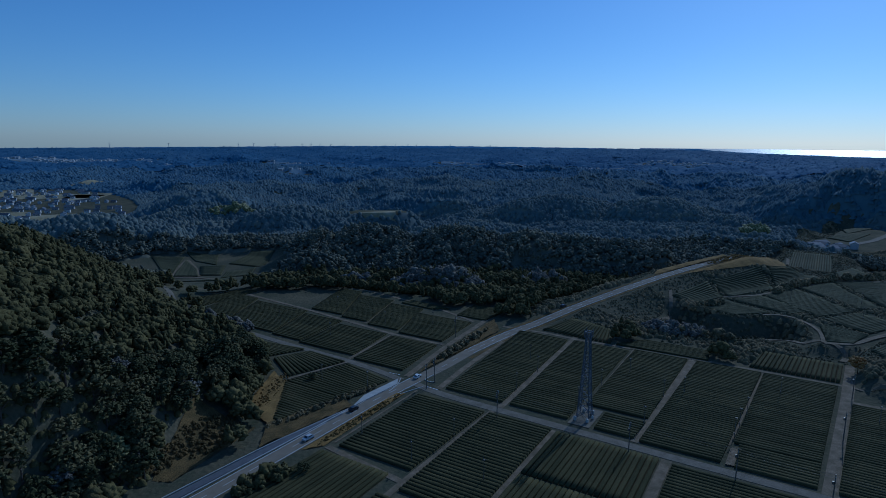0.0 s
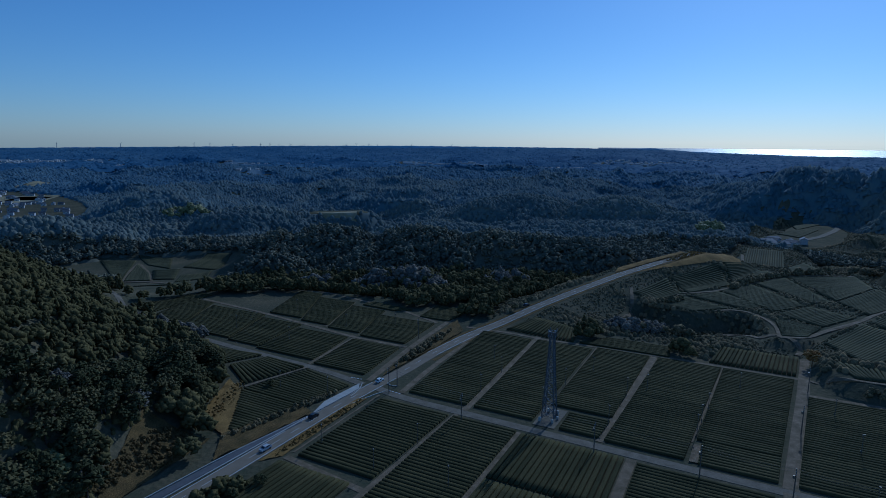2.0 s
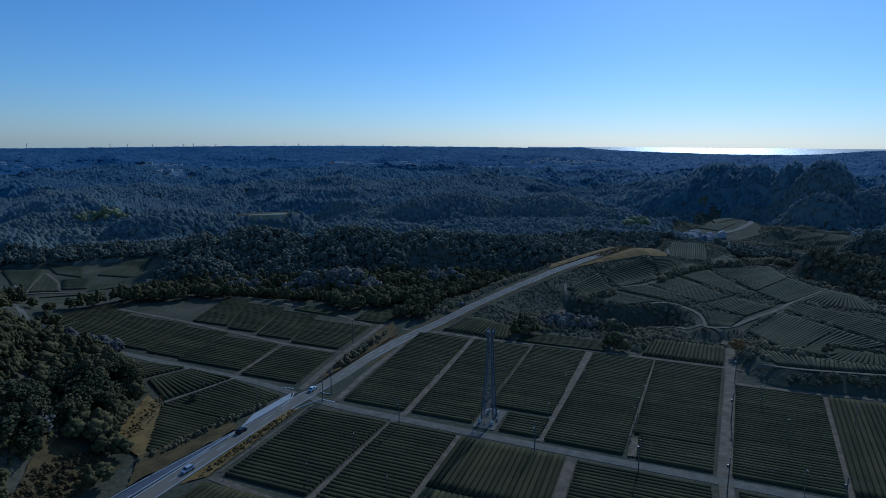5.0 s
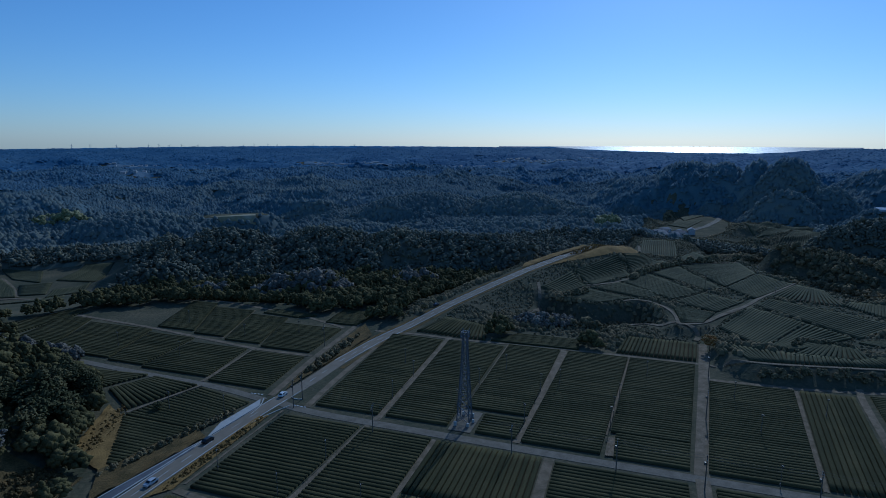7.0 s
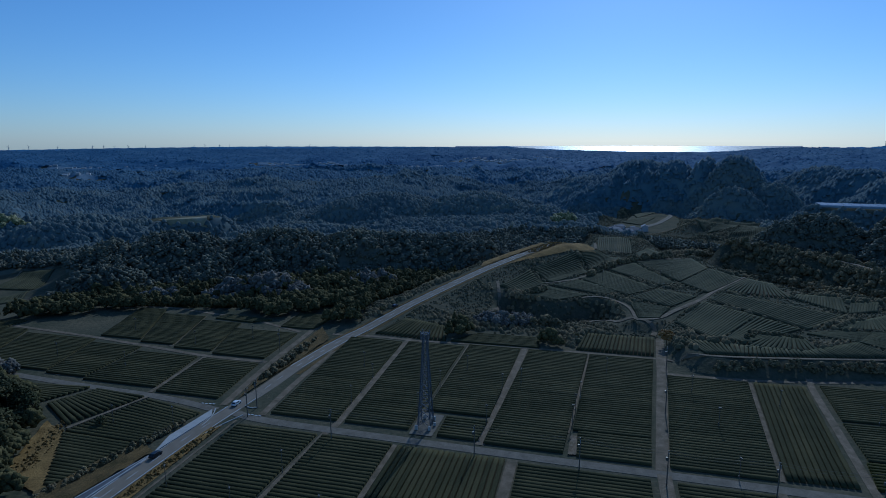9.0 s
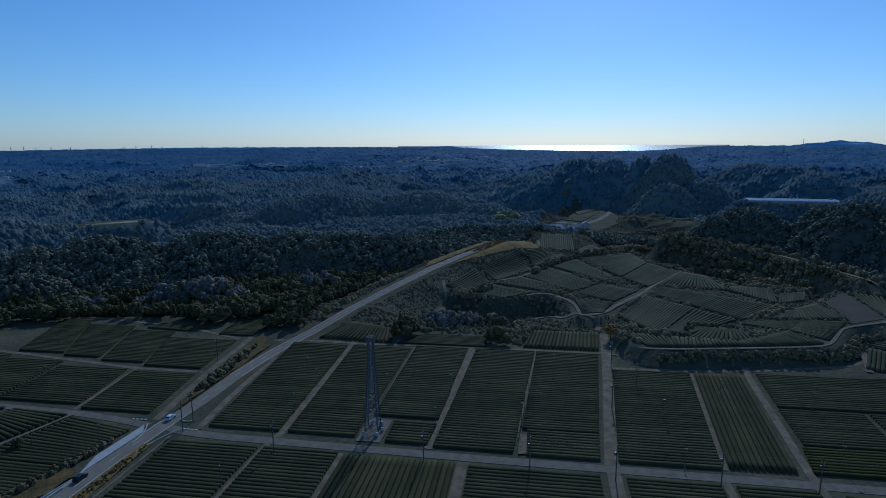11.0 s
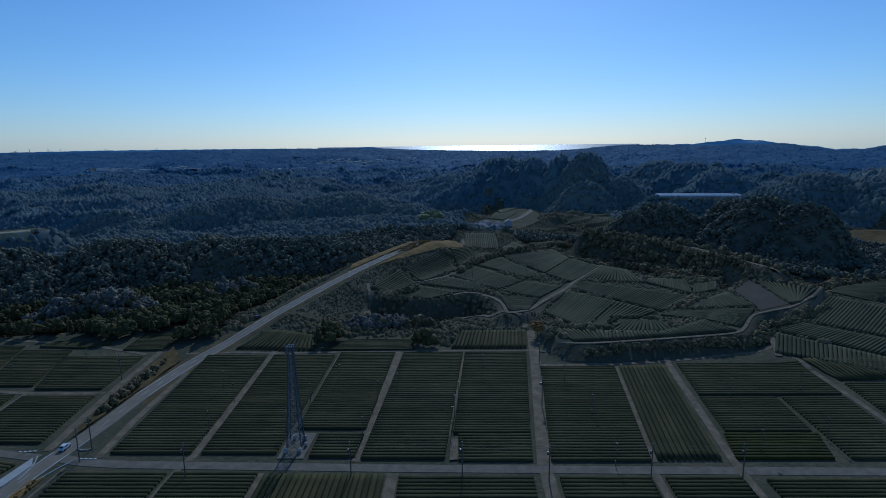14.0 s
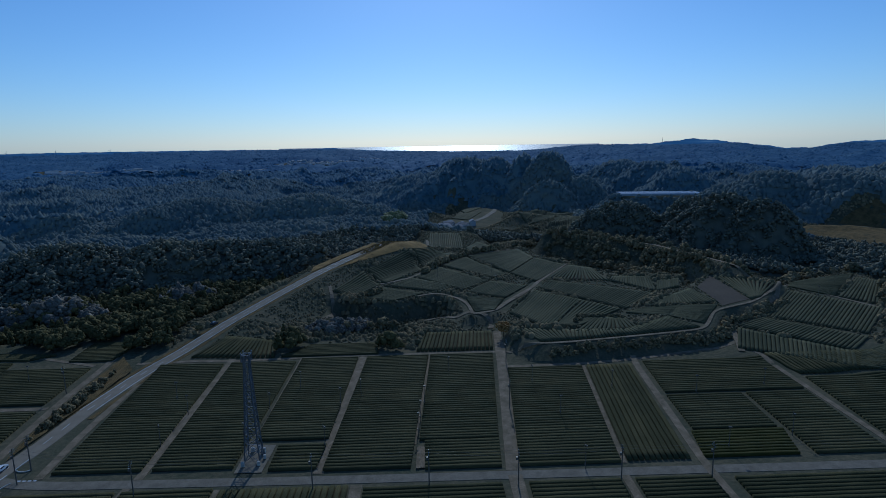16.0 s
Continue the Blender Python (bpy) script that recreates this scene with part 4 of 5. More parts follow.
BARE = "leafless grey-brown trees massed at the wood's edge"
clump("bare_woodland", -2, 398, 34, 15, -8, 4.2, 3.2, 4.8, M_BARE, BARE, 71)
clump("bare_woodland", -60, 408, 16, 9, 10, 4.2, 2.4, 3.6, M_BARE, BARE, 72)
clump("bare_woodland", 70, 402, 16, 14, 30, 4.2, 3.2, 4.6, M_BARE, BARE, 73)
clump("road_scrub", -50, 153, 9, 4, 50, 2.2, 1.2, 2.2, M_WOODS, "dark evergreen bushes beside the road", 89)
clump("bare_woodland", -122, 300, 30, 7, -30, 3.6, 2.2, 3.4, M_BARE, BARE, 74)
clump("bare_woodland", 118, 292, 15, 8, -25, 2.4, 1.6, 2.6, M_BARE, "grey-brown bushes on a mound", 75)
clump("bamboo_grove", 339, 640, 17, 10, 30, 4.0, 4.0, 7.0, M_BAMBOO, "bright yellow-green bamboo grove", 76)
clump("bamboo_grove", -92, 152, 9, 4, 70, 2.6, 1.6, 2.6, M_BAMBOO, "pale yellow-green bamboo below the wooded hill", 77)
clump("bamboo_grove", -70, 640, 30, 12, 0, 5.0, 3.0, 4.5, M_BAMBOO, "sunlit yellow-green bamboo on the ridge", 78)
clump("bamboo_grove", -300, 860, 40, 16, 10, 6.0, 4.0, 6.0, M_BAMBOO, "sunlit yellow-green bamboo on the ridge", 79)


def bush_line(line, size, seed):
    """Bushes grown together in a row along a terrace edge."""
    g = np.random.default_rng(seed)
    pts = []
    for (x0, y0), (x1, y1) in zip(line, line[1:]):
        n = max(2, int(math.hypot(x1 - x0, y1 - y0) / size * 1.6))
        pts += [(x0 + (x1 - x0) * k / n + g.normal(0, size * 0.5), y0 + (y1 - y0) * k / n + g.normal(0, size * 0.5)) for k in range(n)]
    pts = np.array(pts)
    woods("hedge_scrub", pts[:, 0], pts[:, 1], size * g.uniform(0.5, 1.1, len(pts)), M_SHRUB, "line of olive bushes along a terrace edge", seed, 0, 0.5)


HEDGE_LINES = [
    ([(206, 357), (228, 375), (267, 393), (287, 393), (314, 412), (335, 419), (372, 433)], 2.6),
    ([(140, 322), (152, 327), (160, 330)], 2.2),
    ([(379, 397), (381, 363), (381, 307), (367, 257), (352, 225)], 3.2),
    ([(368, 380), (366, 330), (350, 258), (340, 240)], 2.4),
    ([(335, 419), (357, 424), (375, 405)], 3.4),
    ([(311, 330), (330, 350), (345, 380)], 3.4),
    ([(302, 318), (330, 300), (345, 270)], 3.4),
    ([(352, 395), (356, 350), (354, 300), (344, 262)], 3.6),
    ([(343, 390), (347, 345), (344, 300), (335, 270)], 3.4),
    ([(303, 285), (322, 262), (338, 250)], 2.6),
    ([(378, 216), (400, 222), (425, 216), (440, 205)], 3.6),
    ([(424, 178), (400, 172), (366, 158)], 2.6)]
BANK_BUSHES = [
    ([(172, 203.5), (186, 198.5), (207, 190), (228, 182), (241, 176.5)], 1.3),
    ([(246, 176), (262, 183), (272, 190)], 2.2),
    ([(270, 188), (300, 187), (332, 193)], 1.6),
    ([(118, 292), (132, 284), (142, 276)], 2.4),
    ([(150, 300), (168, 300), (182, 296)], 1.8),
    ([(205, 222), (214, 226), (228, 214)], 1.2)]
for k, (line, size) in enumerate(HEDGE_LINES + BANK_BUSHES):
    bush_line(line, size, 300 + k)
clump("hedge_scrub", -42, 202.5, 25, 1.8, 47, 1.3, 0.5, 1.0, M_SHRUB, "brown weedy bushes beside the road", 82)
clump("hedge_scrub", 9.5, 268, 29, 2.0, 60, 2.0, 0.8, 1.6, M_SHRUB, "brown weedy bushes beside the road", 83)


# ---- single trees ----
clump("weeds", -74, 176, 13, 7, 70, 1.1, 0.3, 0.8, M_VERGE, "brown weeds on a rough terrace", 84)
clump("weeds", -84, 158, 12, 4, 62, 1.1, 0.4, 0.9, M_VERGE, "brown weeds on a rough terrace", 85)
clump("weeds", -66, 212, 22, 3.5, 85, 1.0, 0.25, 0.55, M_GRASS, "tufts of tan grass on a bank", 86)
clump("weeds", 205, 408, 30, 5, 28, 1.2, 0.3, 0.6, M_GRASS, "tufts of rust-brown grass on the embankment", 87)
clump("weeds", -27.5, 193.5, 24, 1.7, 59, 0.9, 0.25, 0.5, M_GRASS, "tufts of rust-brown grass beside the road", 88)


def part(name, me, parent, label=""):
    ob = new(name, me)
    ob.parent = parent
    return tagged(ob, label)


def trunk_mesh(height, radius, g):
    bm = bmesh.new()
    def stem(p, q, r0, r1):
        d = (Vector(q) - Vector(p))
        m = Matrix.Translation((Vector(p) + Vector(q)) / 2) @ d.to_track_quat("Z", "Y").to_matrix().to_4x4()
        bmesh.ops.create_cone(bm, cap_ends=True, segments=7, radius1=r0, radius2=r1, depth=d.length, matrix=m)
    stem((0, 0, -0.6), (0.15, 0.1, height * 0.7), radius, radius * 0.5)
    for k in range(4):
        az, z = k * 1.7 + g.uniform(0, 0.6), height * g.uniform(0.35, 0.6)
        stem((0.08, 0.05, z), (math.cos(az) * height * 0.25, math.sin(az) * height * 0.25, z + height * 0.25), radius * 0.45, radius * 0.15)
    me = bpy.data.meshes.new("trunk")
    bm.to_mesh(me)
    bm.free()
    me.materials.append(M_BARK)
    return me


def crown_mesh(height, spread, mat, g, tufts=130, pointed=0.0):
    """A crown of many small leaf tufts gathered on several boughs, uneven and with gaps."""
    boughs = [(0, 0, height * 0.72, spread * 0.62)]
    for k in range(8):
        az = k * 0.785 + g.uniform(0, 0.6)
        r = spread * g.uniform(0.42, 0.68)
        boughs.append((math.cos(az) * r, math.sin(az) * r, height * g.uniform(0.42, 0.72), spread * g.uniform(0.32, 0.5)))
    vs, fs = [], []
    for k in range(tufts):
        bx, by, bz, br = boughs[g.integers(0, len(boughs))]
        d = g.normal(size=3)
        d[2] = abs(d[2]) - 0.35
        d /= np.linalg.norm(d)
        c = np.array((bx, by, bz)) + d * br * g.uniform(0.75, 1.05) * (1, 1, 0.85)
        if pointed:
            c[:2] *= max(0.12, 1.25 - pointed * c[2] / height)
            c[2] *= 1.15
        s = spread * g.uniform(0.13, 0.23)
        v = OCTA_V * (s, s, s * 0.62) * g.uniform(0.7, 1.3, (6, 1))
        a0 = g.uniform(0, 6.283)
        v = np.column_stack([v[:, 0] * math.cos(a0) - v[:, 1] * math.sin(a0), v[:, 0] * math.sin(a0) + v[:, 1] * math.cos(a0), v[:, 2] + d[0] * v[:, 0] * 0.4])
        vs.append(v + c)
        fs.append(OCTA_F + 6 * k)
    me = bpy.data.meshes.new("crown")
    me.from_pydata(np.concatenate(vs), [], np.concatenate(fs))
    me.materials.append(mat)
    return me


def tree(x, y, height, spread, mat, label, seed, pointed=0.0, group=""):
    g = np.random.default_rng(seed)
    t = new("tree")
    t.matrix_basis = pose(x, y, float(hz(x, y)), 0, 0, g.uniform(0, 360))
    tagged(t, label, "tree", group)
    part("trunk", trunk_mesh(height, height * 0.028, g), t)
    part("crown", crown_mesh(height, spread, mat, g, pointed=pointed), t)
    return t


EVER = "broad evergreen tree with a dense dark crown"
kinds = [(8.0, 3.9, M_LEAF, EVER, 0), (9.5, 4.4, M_LEAF, EVER, 0), (7.0, 3.3, M_LEAF, EVER, 0), (10.5, 2.9, M_LEAF, "tall dark conifer with a narrow crown", 0.9), (8.5, 4.2, M_LEAF, EVER, 0), (7.0, 3.4, M_BARE, "leafless grey tree with a twiggy crown", 0)]
first = {}
g = np.random.default_rng(44)
x, y = scatter(50, 300, 3.8, 45, -75, 0)
keep = inside(x, y, GROVE)
for px, py in zip(x[keep], y[keep]):
    k = int(g.choice(6, p=[0.26, 0.22, 0.2, 0.12, 0.14, 0.06]))
    if k not in first:
        first[k] = tree(px, py, *kinds[k][:4], 200 + k, kinds[k][4], "trees of the wooded hill")
    else:
        s = g.uniform(0.8, 1.2)
        ob = copy_thing(first[k], pose(px, py, float(hz(px, py)), 0, 0, g.uniform(0, 360)))
        ob.scale = (s, s, s * g.uniform(0.9, 1.15))
tree(173.5, 235.5, 7.5, 4.0, M_ORANGE, "orange autumn tree beside a farm track", 301)
for px, py, h in ((-52, 226, 3.5), (60, 318, 4.0), (128, 262, 3.5), (140, 258, 3.2), (-40, 158, 3.6)):
    tree(px, py, h, h * 0.55, M_LEAF, "small round evergreen bush-like tree by a track", 310 + int(h * 10))


# ---- poles, fans and wires ----
def rod(r0, r1, height, mat, segments=8):
    bm = bmesh.new()
    bmesh.ops.create_cone(bm, cap_ends=True, segments=segments, radius1=r0, radius2=r1, depth=height, matrix=Matrix.Translation((0, 0, height / 2)))
    me = bpy.data.meshes.new("rod")
    bm.to_mesh(me)
    bm.free()
    me.materials.append(mat)
    return me


def box(sx, sy, sz, mat, at=(0, 0, 0), bevel=0.03):
    bm = bmesh.new()
    bmesh.ops.create_cube(bm, size=1, matrix=Matrix.Translation(at) @ Matrix.Diagonal((sx, sy, sz, 1)))
    if bevel:
        bmesh.ops.bevel(bm, geom=bm.edges, offset=bevel, segments=1, affect="EDGES")
    me = bpy.data.meshes.new("box")
    bm.to_mesh(me)
    bm.free()
    me.materials.append(mat)
    return me


M_POLE = material("grey_painted_steel", [(0.12, 0.11, 0.09), (0.20, 0.18, 0.15)], 2.0, 0.5, 0.0, 4, metal=0.3)


def frost_fan(x, y, turn):
    f = new("frost_fan")
    f.matrix_basis = pose(x, y, float(hz(x, y)), 0, 0, turn)
    tagged(f, "slim grey frost fan on a pole among tea hedges", "frost fan", "frost fans")
    part("pole", rod(0.11, 0.07, 6.8, M_POLE), f)
    part("control_box", box(0.3, 0.22, 0.5, M_POLE, (0, -0.2, 1.5)), f)
    head = part("motor", box(0.34, 0.85, 0.36, M_POLE, (0, 0.1, 6.9), 0.06), f)
    for k in range(3):
        blade = part("blade", box(0.13, 0.03, 0.75, M_POLE, (0, -0.36, 0.42), 0.01), head)
        blade.matrix_basis = Matrix.Translation((0, 0, 6.9)) @ pose(0, 0, 0, 0, k * 120 + 20, 0)
    return f


fan = None
for px, py in ((-29, 218), (40, 236), (29, 218), (-26, 180), (4, 179), (-9, 164), (12, 154), (63, 222), (50, 205), (84, 212), (69, 189), (108, 197), (96, 181), (93, 215), (101, 188), (78, 234),
               (164, 122), (187, 116), (39, 250), (123, 138), (-48, 225), (-55, 280), (-30, 300), (-85, 300), (-60, 330), (-5, 300), (130, 215), (150, 190), (170, 170), (190, 150), (215, 140), (140, 165),
               (240, 330), (290, 345), (220, 300), (255, 290), (310, 300), (205, 340), (350, 185), (320, 170)):
    if fan is None:
        fan = frost_fan(px, py, 200)
    else:
        copy_thing(fan, pose(px, py, float(hz(px, py)), 0, 0, 200 + 40 * math.sin(px)))


def utility_pole(x, y, turn):
    p = new("utility_pole")
    p.matrix_basis = pose(x, y, float(hz(x, y)), 0, 0, turn)
    tagged(p, "grey concrete utility pole with a crossarm beside the lane", "utility pole", "utility poles")
    part("pole", rod(0.19, 0.12, 10.5, M_POLE), p)
    for z in (9.9, 9.2):
        arm = part("crossarm", box(1.8, 0.1, 0.1, M_POLE, (0, 0, z), 0.02), p)
        for o in (-0.8, 0, 0.8):
            part("insulator", rod(0.05, 0.03, 0.22, M_WHITE, 6), arm).location = (o, 0, z + 0.05)
    part("transformer", rod(0.28, 0.28, 0.8, M_POLE, 10), p).location = (0, 0.42, 7.6)
    return p


POLES = [(-6, 218), uv(3, -8.5), uv(48, -8), uv(78, -8), uv(101, -9.5), uv(128, -9), uv(152, -9), uv(199, -9)]
first_pole = None
for px, py in POLES + [uv(105.5, 36), uv(110, 76), (-3, 224.5), uv(-53, 60)]:
    if first_pole is None:
        first_pole = utility_pole(px, py, 59)
    else:
        copy_thing(first_pole, pose(px, py, float(hz(px, py)), 0, 0, 59))


def wire(p, q, sag=0.9):
    c = bpy.data.curves.new("wire", "CURVE")
    c.dimensions, c.bevel_depth, c.bevel_resolution = "3D", 0.025, 0
    s = c.splines.new("POLY")
    s.points.add(8)
    for i, pt in enumerate(s.points):
        k = i / 8
        pt.co = (*(Vector(p) * (1 - k) + Vector(q) * k - Vector((0, 0, 4 * sag * k * (1 - k)))), 1)
    c.materials.append(M_POLE)
    return tagged(new("power_line", c), "thin dark power line strung between utility poles", "power line", "power lines")


for (x0, y0), (x1, y1) in zip(POLES, POLES[1:]):
    for o in (-0.8, 0.8):
        wire((x0 + o * 0.5, y0 + o * 0.85, float(hz(x0, y0)) + 10.1), (x1 + o * 0.5, y1 + o * 0.85, float(hz(x1, y1)) + 10.1))


# ---- cars ----
def paint(name, colour, rough=0.3):
    return material(name, [colour, tuple(min(1, c * 1.15) for c in colour)], 1.0, rough, 0.0, 4, spec=0.5)


M_TYRE = paint("tyre_rubber", (0.02, 0.02, 0.02), 0.9)


def car(x, y, turn, mat, label, lift=0.16):
    c = new("car")
    c.matrix_basis = pose(x, y, float(hz(x, y)) + lift, 0, 0, turn)
    tagged(c, label, "car", "cars on the road")
    bm = bmesh.new()
    side = [(-2.0, 0.35), (-2.0, 0.85), (-1.75, 0.98), (-1.25, 1.45), (0.55, 1.48), (1.15, 0.98), (1.95, 0.85), (2.05, 0.35)]
    left = [bm.verts.new((sx, -0.82 if sz < 1.2 else -0.68, sz)) for sx, sz in side]
    right = [bm.verts.new((sx, 0.82 if sz < 1.2 else 0.68, sz)) for sx, sz in side]
    bm.faces.new(left[::-1])
    bm.faces.new(right)
    for k in range(8):
        bm.faces.new((left[k], left[(k + 1) % 8], right[(k + 1) % 8], right[k]))
    bmesh.ops.bevel(bm, geom=bm.edges, offset=0.06, segments=1, affect="EDGES")
    bmesh.ops.recalc_face_normals(bm, faces=bm.faces)
    me = bpy.data.meshes.new("body")
    bm.to_mesh(me)
    bm.free()
    me.materials.append(mat)
    part("body", me, c)
    part("windscreen", box(0.04, 1.25, 0.62, M_DARKPANE), c).matrix_basis = pose(0.9, 0, 1.25, 0, -52, 0)
    part("rear_window", box(0.04, 1.2, 0.55, M_DARKPANE), c).matrix_basis = pose(-1.55, 0, 1.24, 0, 44, 0)
    for sgn in (-1, 1):
        part("side_window", box(1.6, 0.04, 0.36, M_DARKPANE), c).matrix_basis = pose(-0.35, sgn * 0.77, 1.24, sgn * 16, 0, 0)
        for sx in (-1.3, 1.3):
            w = part("wheel", rod(0.31, 0.31, 0.2, M_TYRE, 12), c)
            w.matrix_basis = pose(sx, sgn * 0.82 + 0.1, 0.31, 90, 0, 0)
    return c


car(-31.5, 199, 57, paint("black_car_paint", (0.015, 0.016, 0.018)), "black hatchback on the asphalt road")
car(-10, 229, 60, paint("white_car_paint", (0.7, 0.7, 0.68)), "white hatchback at the road junction")
car(68, 324, 38, paint("dark_grey_car_paint", (0.05, 0.05, 0.055)), "dark grey hatchback on the climbing road")
car(-43, 177.5, 237, paint("silver_car_paint", (0.45, 0.46, 0.47)), "silver hatchback on the asphalt road")


# ---- houses ----
def house(x, y, turn, wide, deep, tall, label):
    h = new("house")
    h.matrix_basis = pose(x, y, float(hz(x, y)) - 0.2, 0, 0, turn)
    tagged(h, label, "house", "houses of the village")
    bm = bmesh.new()
    w, d, ridge = wide / 2, deep / 2, tall + deep * 0.28
    v = [bm.verts.new(p) for p in ((-w, -d, 0), (w, -d, 0), (w, d, 0), (-w, d, 0), (-w, -d, tall), (w, -d, tall), (w, d, tall), (-w, d, tall), (-w, 0, ridge), (w, 0, ridge))]
    for f in ((0, 1, 5, 4), (2, 3, 7, 6), (1, 2, 6, 9, 5), (3, 0, 4, 8, 7), (4, 5, 9, 8), (6, 7, 8, 9)):
        bm.faces.new([v[k] for k in f])
    me = bpy.data.meshes.new("wall")
    bm.to_mesh(me)
    bm.free()
    me.materials.append(M_WALL)
    part("wall", me, h)
    bm = bmesh.new()
    o = 0.6
    for sgn in (-1, 1):
        top = [(-w - o, 0, ridge + 0.25), (w + o, 0, ridge + 0.25), (w + o, sgn * (d + o), tall - 0.1), (-w - o, sgn * (d + o), tall - 0.1)]
        a0 = [bm.verts.new(p) for p in top]
        b0 = [bm.verts.new((p[0], p[1], p[2] - 0.22)) for p in top]
        bm.faces.new(a0)
        bm.faces.new(b0[::-1])
        for k in range(4):
            bm.faces.new((a0[k], a0[(k + 1) % 4], b0[(k + 1) % 4], b0[k]))
    bmesh.ops.recalc_face_normals(bm, faces=bm.faces)
    me = bpy.data.meshes.new("roof")
    bm.to_mesh(me)
    bm.free()
    me.materials.append(M_ROOF)
    part("roof", me, h, "dark tiled gable roof")
    part("door", box(1.0, 0.12, 2.0, M_BARK, (0, -d - 0.02, 1.2), 0.02), h)
    for k in (-0.6, 0.6):
        part("window", box(1.7, 0.1, 1.1, M_DARKPANE, (k * w, -d - 0.02, tall * 0.6), 0.02), h)
        part("window", box(1.4, 0.1, 1.0, M_DARKPANE, (k * w, d + 0.02, tall * 0.6), 0.02), h)
    return h


homes = [house(398, 592, 30, 11, 8, 3.4, "white-walled house with a dark tiled roof"), house(412, 588, 60, 9, 7, 5.4, "two-storey house with a dark tiled roof"),
         house(388, 604, 20, 16, 9, 4.2, "long shed with a grey roof in the hamlet"), house(372, 592, 10, 10, 7, 4.8, "two-storey house with a dark tiled roof")]
g = np.random.default_rng(8)
for cx, cy, a0, b0, turn, n in ((-860, 1270, 420, 140, 125, 170), (-470, 1700, 150, 45, 20, 14), (860, 3100, 300, 90, -10, 24), (-800, 3150, 330, 80, 5, 20), (388, 588, 40, 14, 40, 7)):
    c, s = math.cos(math.radians(turn)), math.sin(math.radians(turn))
    for _ in range(n):
        p, q = g.uniform(-1, 1) * a0, g.uniform(-1, 1) * b0
        px, py = cx + p * c - q * s, cy + p * s + q * c
        copy_thing(homes[int(g.integers(0, 4))], pose(px, py, float(hz(px, py)) - 0.2, 0, 0, g.choice([20, 110]) + g.uniform(-12, 12)))


# roofs and walls of the far towns, and the pale haze-tinted fields among them
v, f = [], []
for cx, cy, a0, b0, turn in TOWNS:
    c, s = math.cos(math.radians(turn)), math.sin(math.radians(turn))
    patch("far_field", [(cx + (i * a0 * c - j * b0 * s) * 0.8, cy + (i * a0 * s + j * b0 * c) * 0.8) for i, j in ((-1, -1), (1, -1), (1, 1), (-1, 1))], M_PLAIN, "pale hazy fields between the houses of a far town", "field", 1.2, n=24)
    for _ in range(int(a0 * b0 / 420)):
        p, q = g.normal(0, 0.42) * a0, g.normal(0, 0.42) * b0
        px, py, w, d, h = cx + p * c - q * s, cy + p * s + q * c, g.uniform(4, 11), g.uniform(4, 8), g.uniform(4, 8)
        z, k = float(hz(px, py)) - 0.5, len(v)
        v += [(px + i * w, py + j * d, z + e) for e in (0, h) for i, j in ((-1, -1), (1, -1), (1, 1), (-1, 1))] + [(px - w, py, z + h * 1.5), (px + w, py, z + h * 1.5)]
        f += [(k, k + 1, k + 5, k + 4), (k + 2, k + 3, k + 7, k + 6), (k + 1, k + 2, k + 6, k + 9, k + 5), (k + 3, k, k + 4, k + 8, k + 7), (k + 4, k + 5, k + 9, k + 8), (k + 6, k + 7, k + 8, k + 9)]
tagged(new("far_town", mesh_of("far_town", v, f, M_WALL)), "pale houses and sheds of towns on the far plain", "town", kind="stuff")


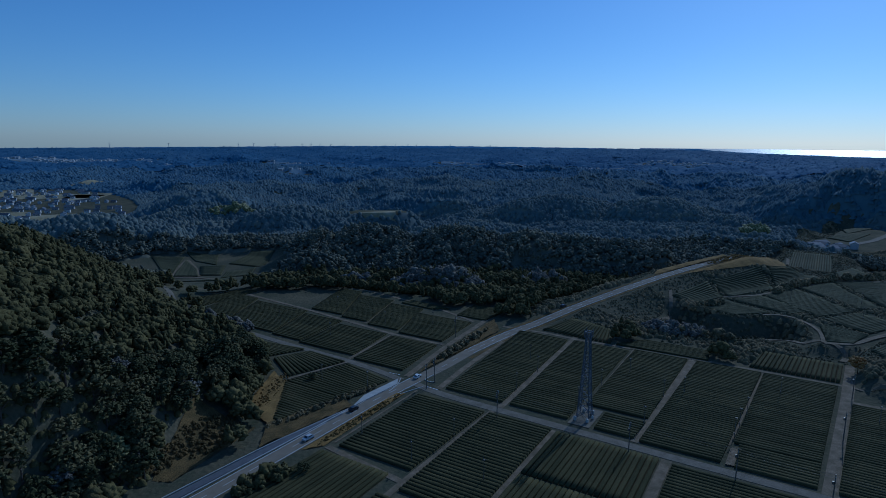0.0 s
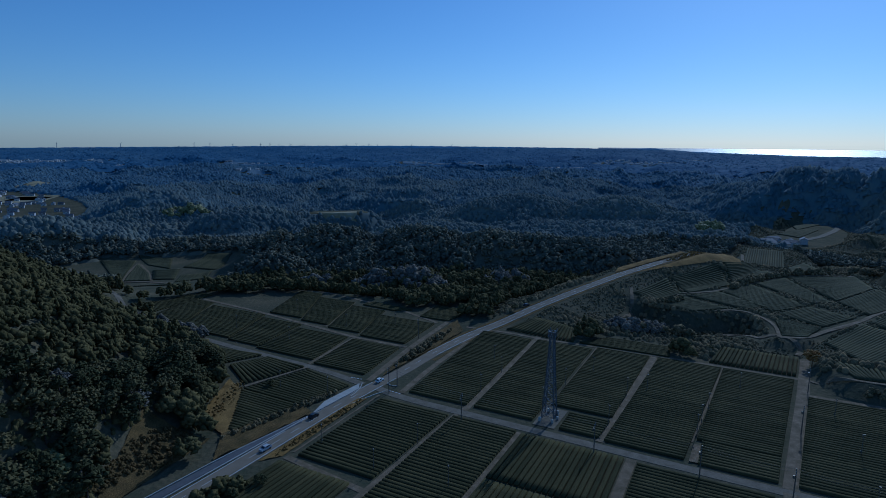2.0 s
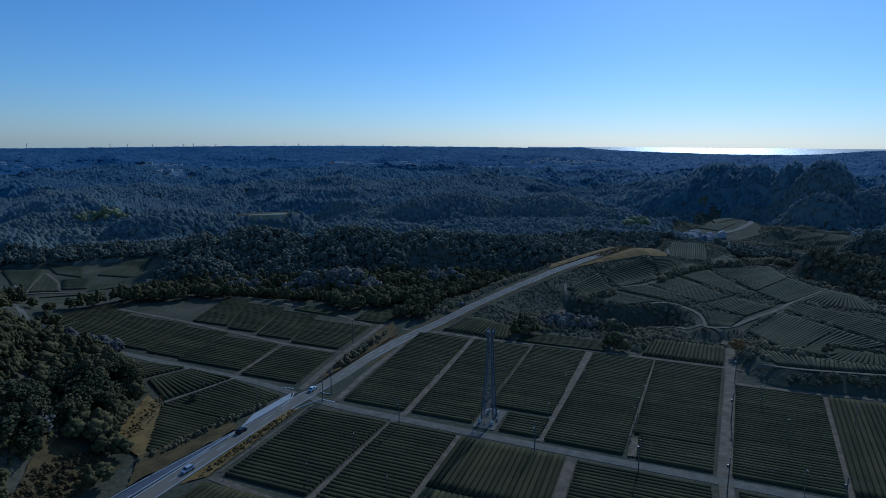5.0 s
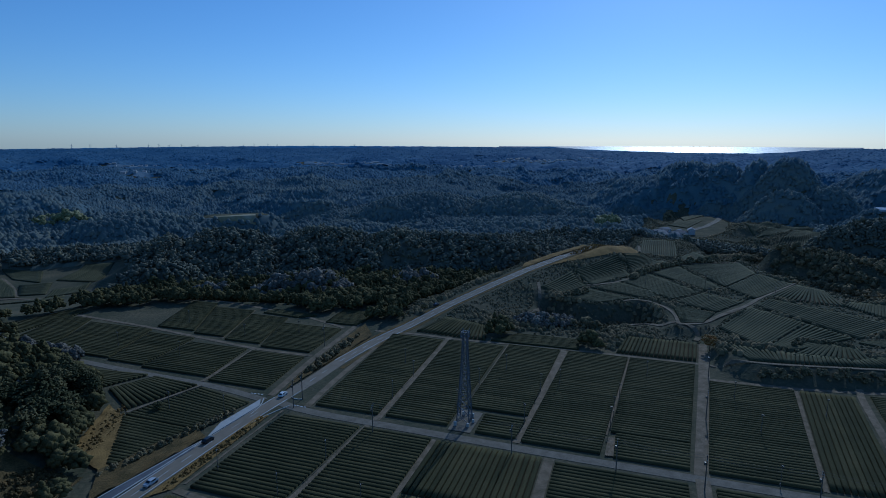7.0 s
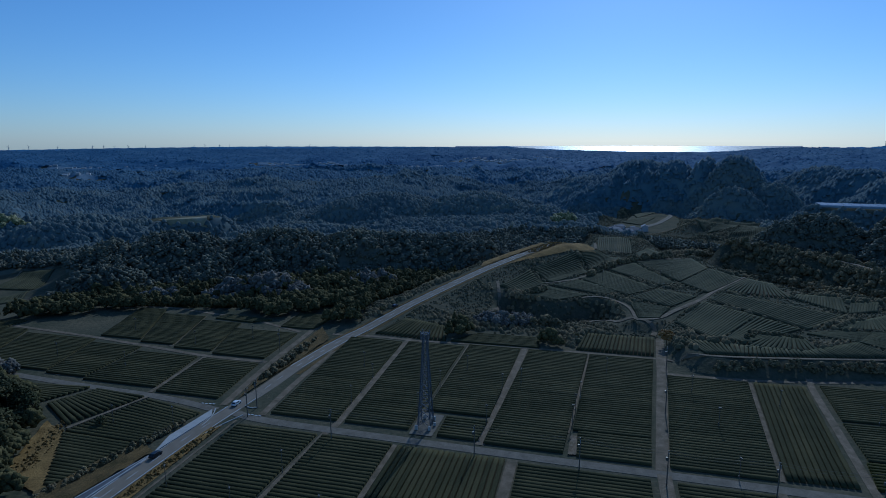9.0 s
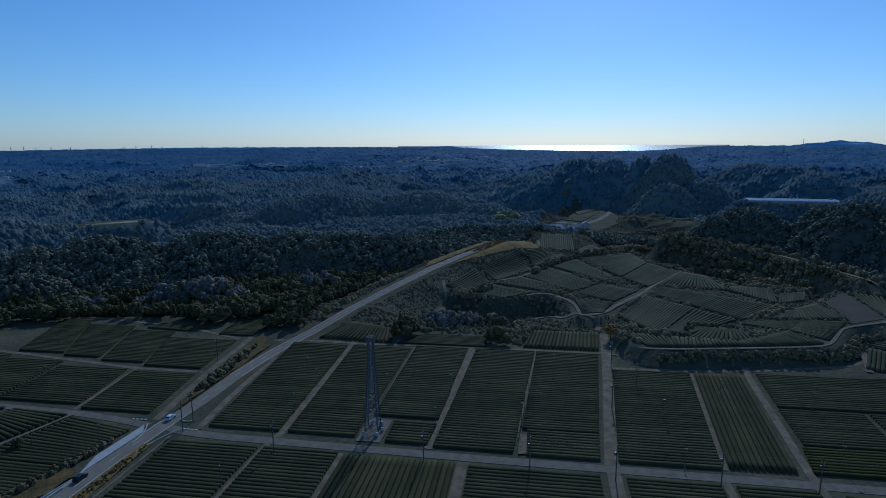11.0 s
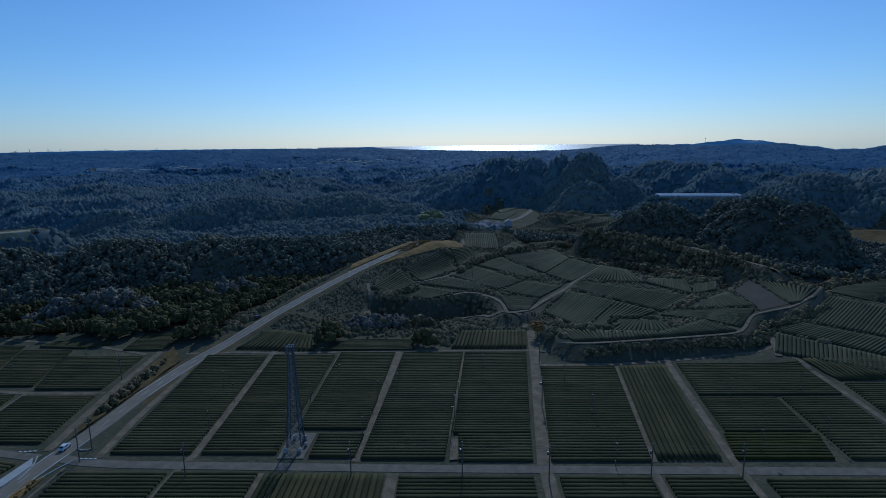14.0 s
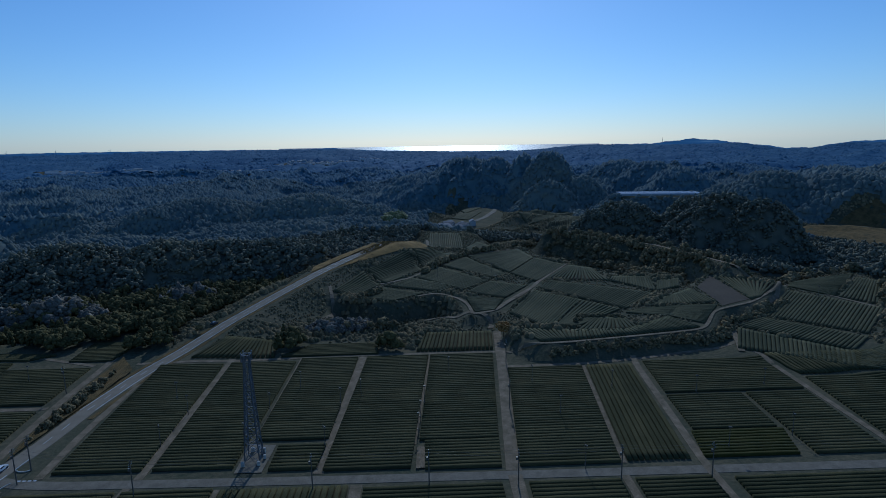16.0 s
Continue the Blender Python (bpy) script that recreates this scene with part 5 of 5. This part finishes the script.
# ---- long greenhouses, wind turbines, mast ----
def greenhouse(x, y, turn, length, wide):
    gh = new("greenhouse")
    gh.matrix_basis = pose(x, y, float(hz(x, y)), 0, 0, turn)
    tagged(gh, "long pale film greenhouse in a valley between hills", "greenhouse", "greenhouses")
    prof = [(-0.5, 0.0), (-0.5, 1.6), (-0.42, 2.3), (-0.22, 2.9), (0, 3.1), (0.22, 2.9), (0.42, 2.3), (0.5, 1.6), (0.5, 0.0)]
    n = 13
    v = [(-length / 2 + length * i / (n - 1), o * wide, z) for i in range(n) for o, z in prof]
    part("roof_film", mesh_of("film", v, grid_faces(n, 9) + [list(range(9))[::-1], list(range((n - 1) * 9, n * 9))], M_GLASSHOUSE), gh)
    for i in range(n):
        part("hoop", box(0.14, wide, 0.14, M_POLE, (-length / 2 + length * i / (n - 1), 0, 3.08), 0.02), gh)
    return gh


for k in range(3):
    greenhouse(648 + k * 6.0, 512 + k * 7.6, -38, 98, 9.0)


def wind_turbine(az, hub):
    px, py = math.sin(math.radians(az)) * 4600, math.cos(math.radians(az)) * 4600
    w = new("wind_turbine")
    base = float(hz(px, py))
    w.matrix_basis = pose(px, py, base, 0, 0, -az)
    tagged(w, "white three-bladed wind turbine on the horizon", "wind turbine", "wind turbines on the horizon")
    part("tower", rod(2.4, 1.4, hub - base, M_WALL), w)
    part("nacelle", box(3, 7, 3, M_WALL, (0, 0, hub - base), 0.4), w)
    for k in range(3):
        blade = part("blade", box(1.2, 0.4, 10, M_WALL, (0, -4, 5.5), 0.15), w)
        blade.matrix_basis = Matrix.Translation((0, 0, hub - base)) @ pose(0, 0, 0, 0, k * 120 + az * 37, 0)
    return w


for az in (-29, -24.5, -18.8, -17.5, -15.6, -13.2, -12.4, -11.6, -10.6, -9.3, -5.5, -4.6, -3.4, -2.6, 0.6, 4.4):
    wind_turbine(az, 63 + 4 * math.sin(az * 5))
px, py = math.sin(math.radians(52.9)) * 4600, math.cos(math.radians(52.9)) * 4600
mast = tagged(new("radio_mast"), "thin radio mast on the far mountain", "mast")
mast.matrix_basis = pose(px, py, float(hz(px, py)))
part("pole", rod(2.0, 0.8, 92 - float(hz(px, py)), M_POLE), mast)
part("platform", rod(3.0, 3.0, 2.0, M_POLE, 10), mast).location = (0, 0, 84 - float(hz(px, py)))
